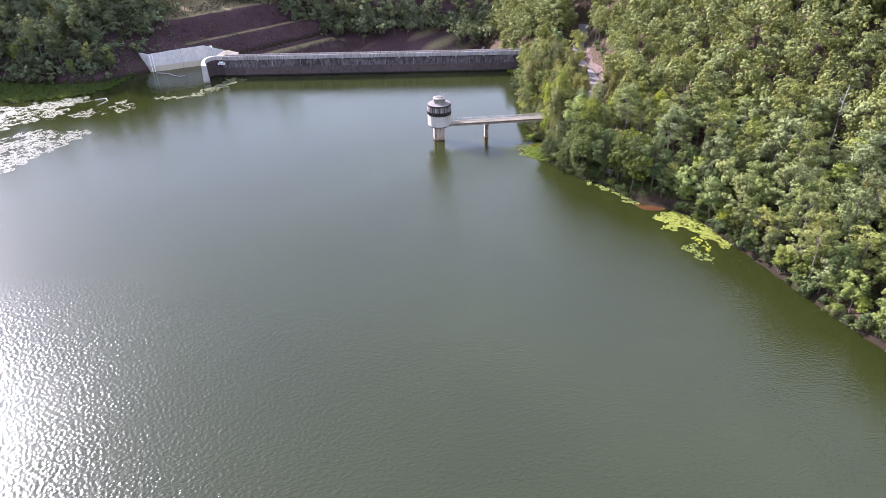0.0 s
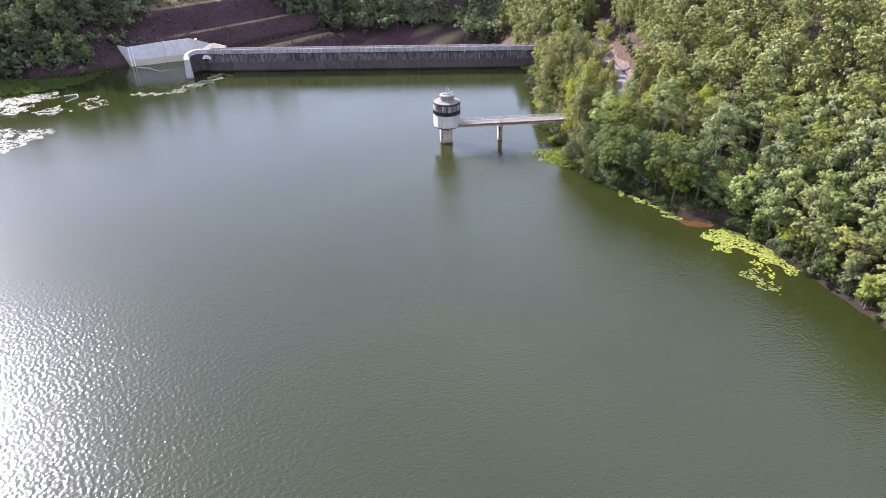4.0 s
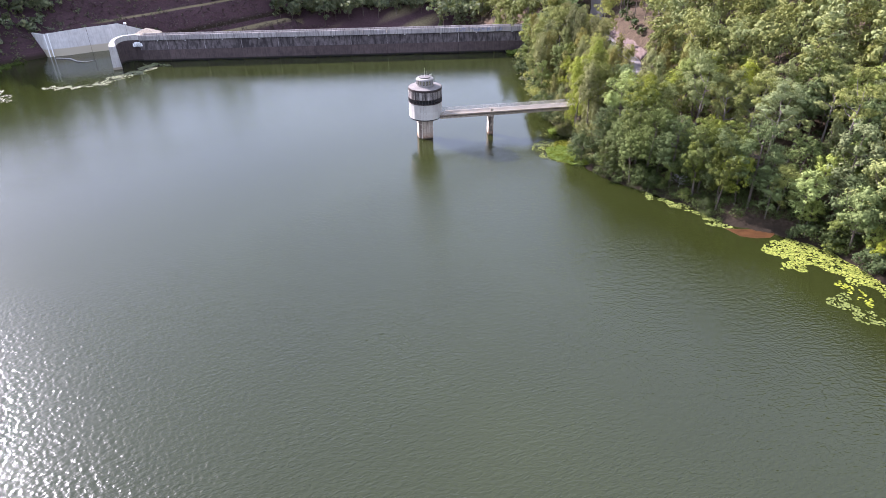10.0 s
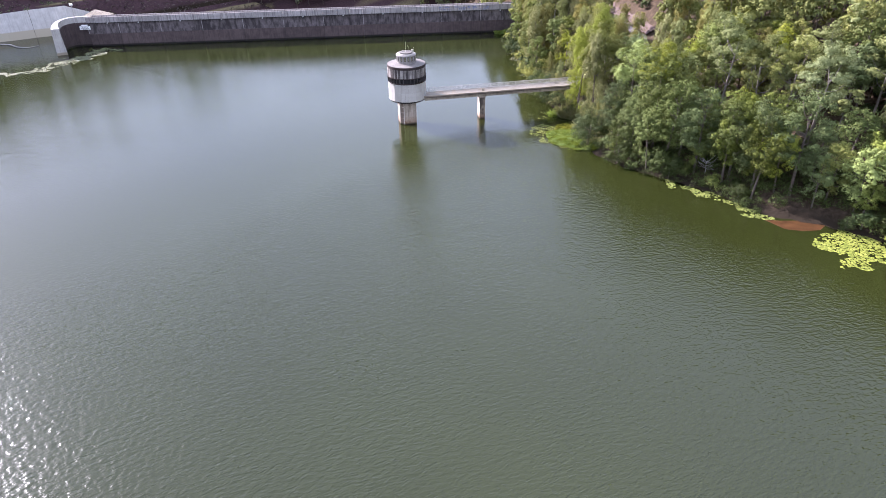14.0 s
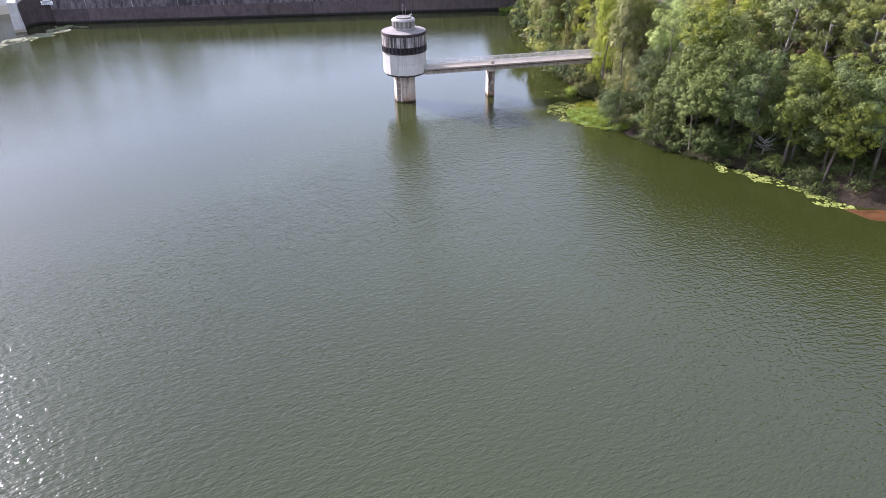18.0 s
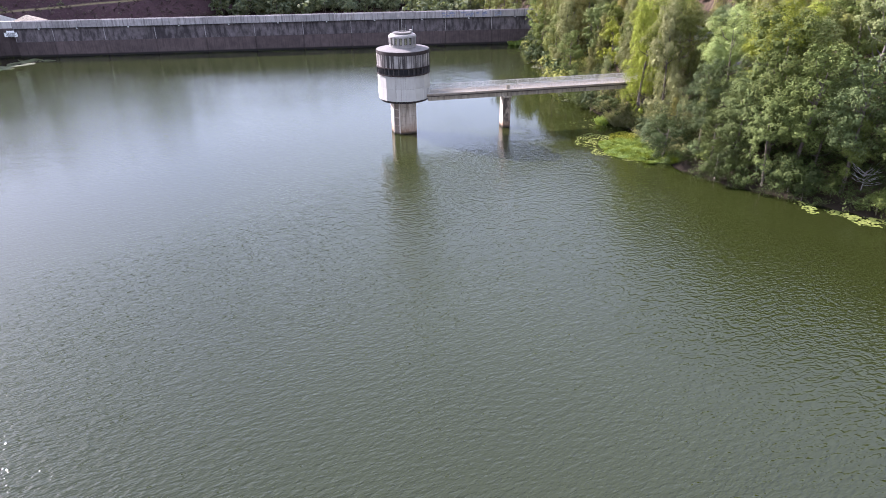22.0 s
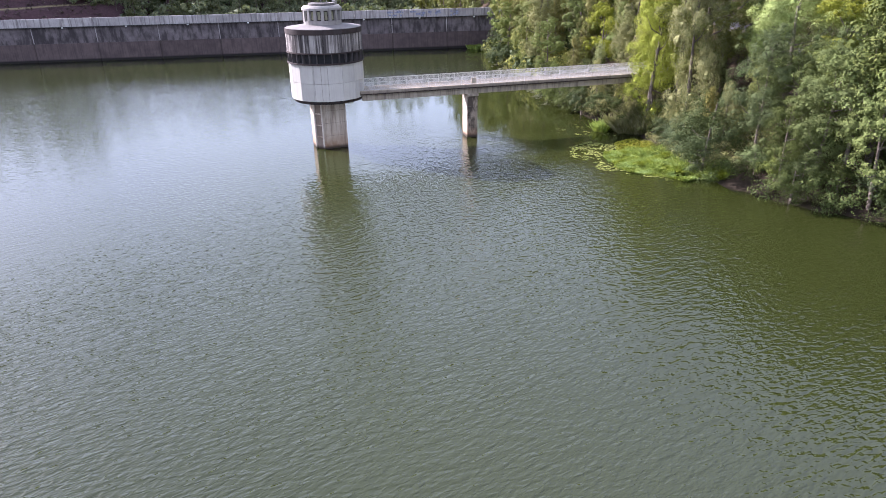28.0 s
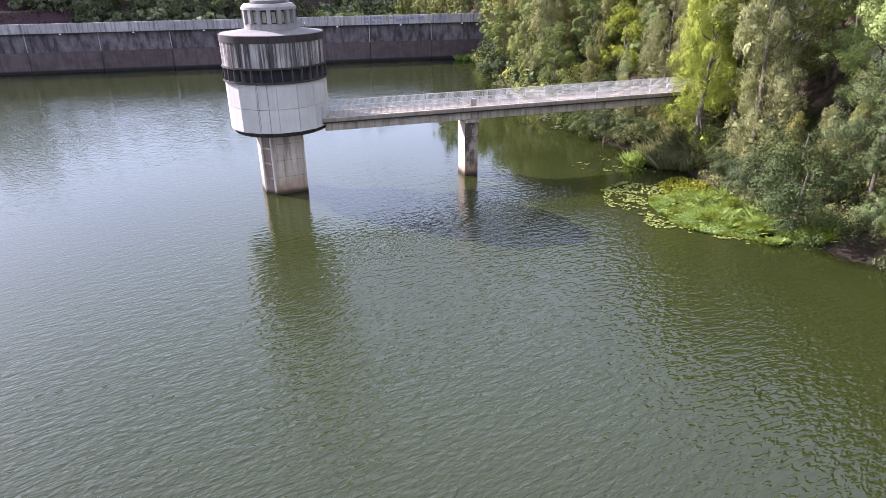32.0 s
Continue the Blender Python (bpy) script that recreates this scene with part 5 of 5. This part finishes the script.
x, y = spots(MAT_C, 7, rng, 0.6)
k = gaps(x, y, 0.55, 1.1)
pads("lily_scatter", "loose yellow-green lily pads beside the mat", x[k], y[k], rng, 0.14, 0.3, M_PAD)
x, y = spots(STRIP, 18, rng)
k = gaps(x, y, 0.72, 0.9)
pads("lily_strip", "thin strip of lily pads along the bank", x[k], y[k], rng, 0.10, 0.24, M_PAD)
x, y = spots(ISLE, 26, rng)
k = gaps(x, y, 0.66, 1.1)
pads("lily_fringe", "olive lily pads fringing the weed bed", x[k], y[k], rng, 0.06, 0.14, M_PAD_OLIVE)
inner = [(33.4, -9.0), (35.9, -8.2), (37.9, -9.3), (39.6, -10.6), (41.5, -14.6), (41.2, -20.6), (37.4, -20.4), (35.8, -18.8), (33.6, -17.1), (31.8, -15.0), (31.7, -12.3)]
x, y = spots(inner, 330, rng, 0.8)
k = gaps(x, y, 0.9, 0.7)
x, y = x[k], y[k]
lush = np.clip(2.2 * value_noise(x * 0.9 + 3, y * 0.9) - 0.35, 0.25, 1.6) * (0.45 + 0.75 * smooth01(x, 33, 40))
blades("weed_bed", "bright green leafy weeds growing out over the water beside the bridge", x, y, np.maximum(land(x, y), 0), rng, 0.62 * lush, 0.06, M_REED, 0.7, "water plants")
x, y = spots([(35.4, -5.1), (39.4, -4.1), (41.4, -5.0), (41.7, -9.8), (39.8, -11.0), (38.0, -9.5), (35.9, -8.2), (33.6, -8.8)], 55, rng, 0.8)
blades("straw_bed", "mustard-olive weed mat at the water's edge", x, y, np.full(len(x), 0.0), rng, 0.12, 0.09, M_PAD_OLIVE, 0.9, "water plants")
x, y = spots(ISLE_2, 70, rng, 0.8)
k = gaps(x, y, 0.7, 0.8)
blades("reed_clump", "straw-green reeds under the bridge", x[k], y[k], np.full(k.sum(), 0.0), rng, 1.1, 0.09, M_REED, 0.55, "reeds")
x, y = spots([(37.0, -1.6), (41.8, -2.6), (42.8, 3.0), (38.2, 3.6)], 110, rng, 0.8)
blades("straw_reeds", "straw-yellow reeds on the bank under the bridge", x, y, np.maximum(land(x, y), 0), rng, 1.6, 0.08, M_STRAW, 0.55, "reeds")
x, y = spots([(34.5, 84.5), (41, 82), (42, 88.5), (34.0, 88.0)], 40, rng)
blades("straw_tuft", "yellow-green grass tuft at the dam abutment", x, y, np.full(len(x), 0.0), rng, 1.0, 0.12, M_REED)
x, y = spots([(36.0, 26), (40, 26), (41, 60), (42, 82), (38.5, 80), (35.8, 60)], 16, rng)
k = gaps(x, y, 0.75, 0.5)
blades("bank_grass", "pale grass and weeds along the shore", x[k], y[k], np.maximum(land(x[k], y[k]), 0), rng, 0.9, 0.12, M_STRAW)

x, y = spots([(33.6, 18), (37.5, 16), (37.5, 40), (36.8, 60), (38.5, 76), (36.0, 76), (34.3, 58), (34.8, 38)], 9, rng)
k = gaps(x, y, 0.5, 0.6)
pads("shore_lilies", "pale floating weeds along the wooded shore", x[k], y[k], rng, 0.10, 0.28, M_PAD_PALE)

x, y = spots([(31, -3), (36, -4), (38, 2), (34, 6), (30, 2)], 2.2, rng)
k = gaps(x, y, 0.45, 0.7)
pads("stray_lilies", "scattered lily pads in the shade by the bridge", x[k], y[k], rng, 0.09, 0.2, M_PAD_OLIVE)

LEFT_MATS = [([(-187.3, 29.0), (-175.6, 45.2), (-158.8, 56.3), (-151.8, 49.6), (-169.5, 34.1), (-169.3, 17.4), (-171.7, 5.4)], 0.82),
             ([(-171.7, 4.3), (-158.2, 14.0), (-133.1, 13.1), (-136.2, 1.5), (-142.3, -14.3), (-145.9, -28.6), (-153.0, -20.3)], 0.72),
             ([(-190.5, 53.4), (-174.0, 49.0), (-158.6, 46.5), (-155.9, 33.3), (-158.4, 21.2), (-169.7, 18.5), (-188.3, 31.1)], 0.42),
             ([(-153.0, 30.0), (-147.5, 38.3), (-137.7, 32.9), (-144.8, 27.7)], 0.7),
             ([(-139.8, 40.2), (-138.7, 51.5), (-128.1, 41.2), (-131.7, 32.7)], 0.5),
             ([(-128.8, 55.7), (-122.4, 53.6), (-114.5, 54.5), (-110.5, 57.4), (-108.2, 61.1), (-104.9, 69.6), (-101.7, 71.8), (-101.4, 80.3), (-94.5, 81.6), (-92.2, 78.0), (-95.8, 73.0), (-98.5, 65.0), (-102.5, 61.2), (-105.0, 55.7), (-112.2, 51.5), (-117.2, 51.2), (-122.1, 50.6)], 0.72),
             ([(-102.7, 66.2), (-101.4, 79.3), (-94.5, 81.6), (-92.2, 78.0), (-95.8, 73.0), (-99.5, 66.0)], 0.8)]
for poly, share in LEFT_MATS:
    x, y = spots(poly, 17, rng, 2.0)
    k = gaps(x, y, min(0.95, share * 1.12), 0.2) & gaps(x, y, 0.72, 0.9)
    pads("pale_lily_mat", "pale sunlit mat of water lilies on the open water", x[k], y[k], rng, 0.09, 0.25, M_PAD_PALE)
x, y = spots([(-228, 67), (-211, 80.5), (-191, 76.5), (-175, 75), (-159.8, 78), (-149, 90), (-151.5, 69), (-159.6, 58), (-177, 51), (-207.5, 50)], 7, rng, 2.0)
blades("marsh_grass", "low shaded marsh grass on the far shore", x, y, np.maximum(land(x, y), 0), rng, 0.5, 0.28, M_GRASS, 0.6)

# orange mud at the little landing
bm = bmesh.new()
add_prism(bm, [(60.6, -52.6), (62.9, -53.2), (67.4, -53.6), (69.6, -55.3), (67.9, -56.8), (65.0, -56.9), (62.4, -56.0)], -0.4, 0.035)
tagged(part("mud_landing", bm, M_MUD, None), "orange mud landing at the water's edge", "mud", kind="structure")


# ---- dead wood and rocks ----
def dead_tree(name, label, x, y, z, h, seed, spread, limbs, stout=1.0, low=0.25):
    r2 = np.random.default_rng(seed)
    root = thing(name, label, "dead tree", at=Matrix.Translation((x, y, z)))
    v, f = tube([(0, 0, -1), (0.1, 0, h * 0.4), (-0.1, 0.1, h * 0.75), (0.2, 0, h)], [0.035 * h * stout, 0.028 * h * stout, 0.018 * h * stout, 0.006 * h * stout], 7)
    link("trunk", mesh_of("trunk", [tuple(p) for p in v], f, M_DEAD, True), root)
    for _ in range(limbs):
        a, z0 = r2.uniform(0, 6.28), h * r2.uniform(low, 0.88)
        L = spread * r2.uniform(0.5, 1.0)
        e = (math.cos(a) * L, math.sin(a) * L, z0 + L * r2.uniform(0.4, 1.0))
        m2 = (e[0] * 0.5, e[1] * 0.5, z0 + (e[2] - z0) * 0.35)
        v, f = tube([(0, 0, z0), m2, e], [0.014 * h * stout, 0.009 * h * stout, 0.003 * h * stout], 5)
        link("branch", mesh_of("branch", [tuple(p) for p in v], f, M_DEAD, True), root)
    return root


dead_tree("dead_gum", "tall bleached dead gum tree standing in the forest", 110.1, -57.8, float(land(110.1, -57.8)), 21.5, 3, 2.2, 7, 0.34, 0.6)
dead_tree("bleached_snag", "pale fallen dead bush on the bank", 56.4, -37.4, float(land(56.4, -37.4)), 2.6, 5, 2.6, 26)
for nm, pts in (("floating_log", [(-139.2, 91.6, 0.1), (-133.0, 89.8, 0.25), (-128.9, 86.2, 0.2), (-125.4, 84.9, 0.15), (-122.8, 88.0, 0.1)]), ("floating_branch", [(-151, 50.4, 0.1), (-146.9, 52.4, 0.2), (-144.6, 49, 0.2), (-146.6, 43.1, 0.1)])):
    v, f = tube(pts, [0.26, 0.23, 0.2, 0.15, 0.06][:len(pts)], 7)
    tagged(new(nm, mesh_of(nm, [tuple(p) for p in v], f, M_DEAD, True)), "bleached log floating in the still water", "log")
r3 = np.random.default_rng(31)
rocks = []
for _ in range(260):
    x, y = r3.uniform(-30, 26), r3.uniform(146, 167)
    if abs((y - 150) - (x + 20) * 0.3) > 7:
        continue
    q = r3.uniform(0.4, 1.5)
    z = float(land(x, y))
    c = np.array([x, y, z])
    v = [tuple(c + np.array(p) * q * r3.uniform(0.6, 1.2, 3)) for p in ((-1, -1, -.6), (1, -1, -.6), (1, 1, -.6), (-1, 1, -.6), (-.7, -.7, .6), (.7, -.7, .6), (.7, .7, .6), (-.7, .7, .6))]
    rocks.append((v, [(0, 1, 5, 4), (1, 2, 6, 5), (2, 3, 7, 6), (3, 0, 4, 7), (4, 5, 6, 7)]))
v, f = joined(rocks)
tagged(new("rock_scree", mesh_of("rock_scree", v, f, M_ROCK)), "pale broken rocks on bare earth below the dam", "rocks", kind="stuff")
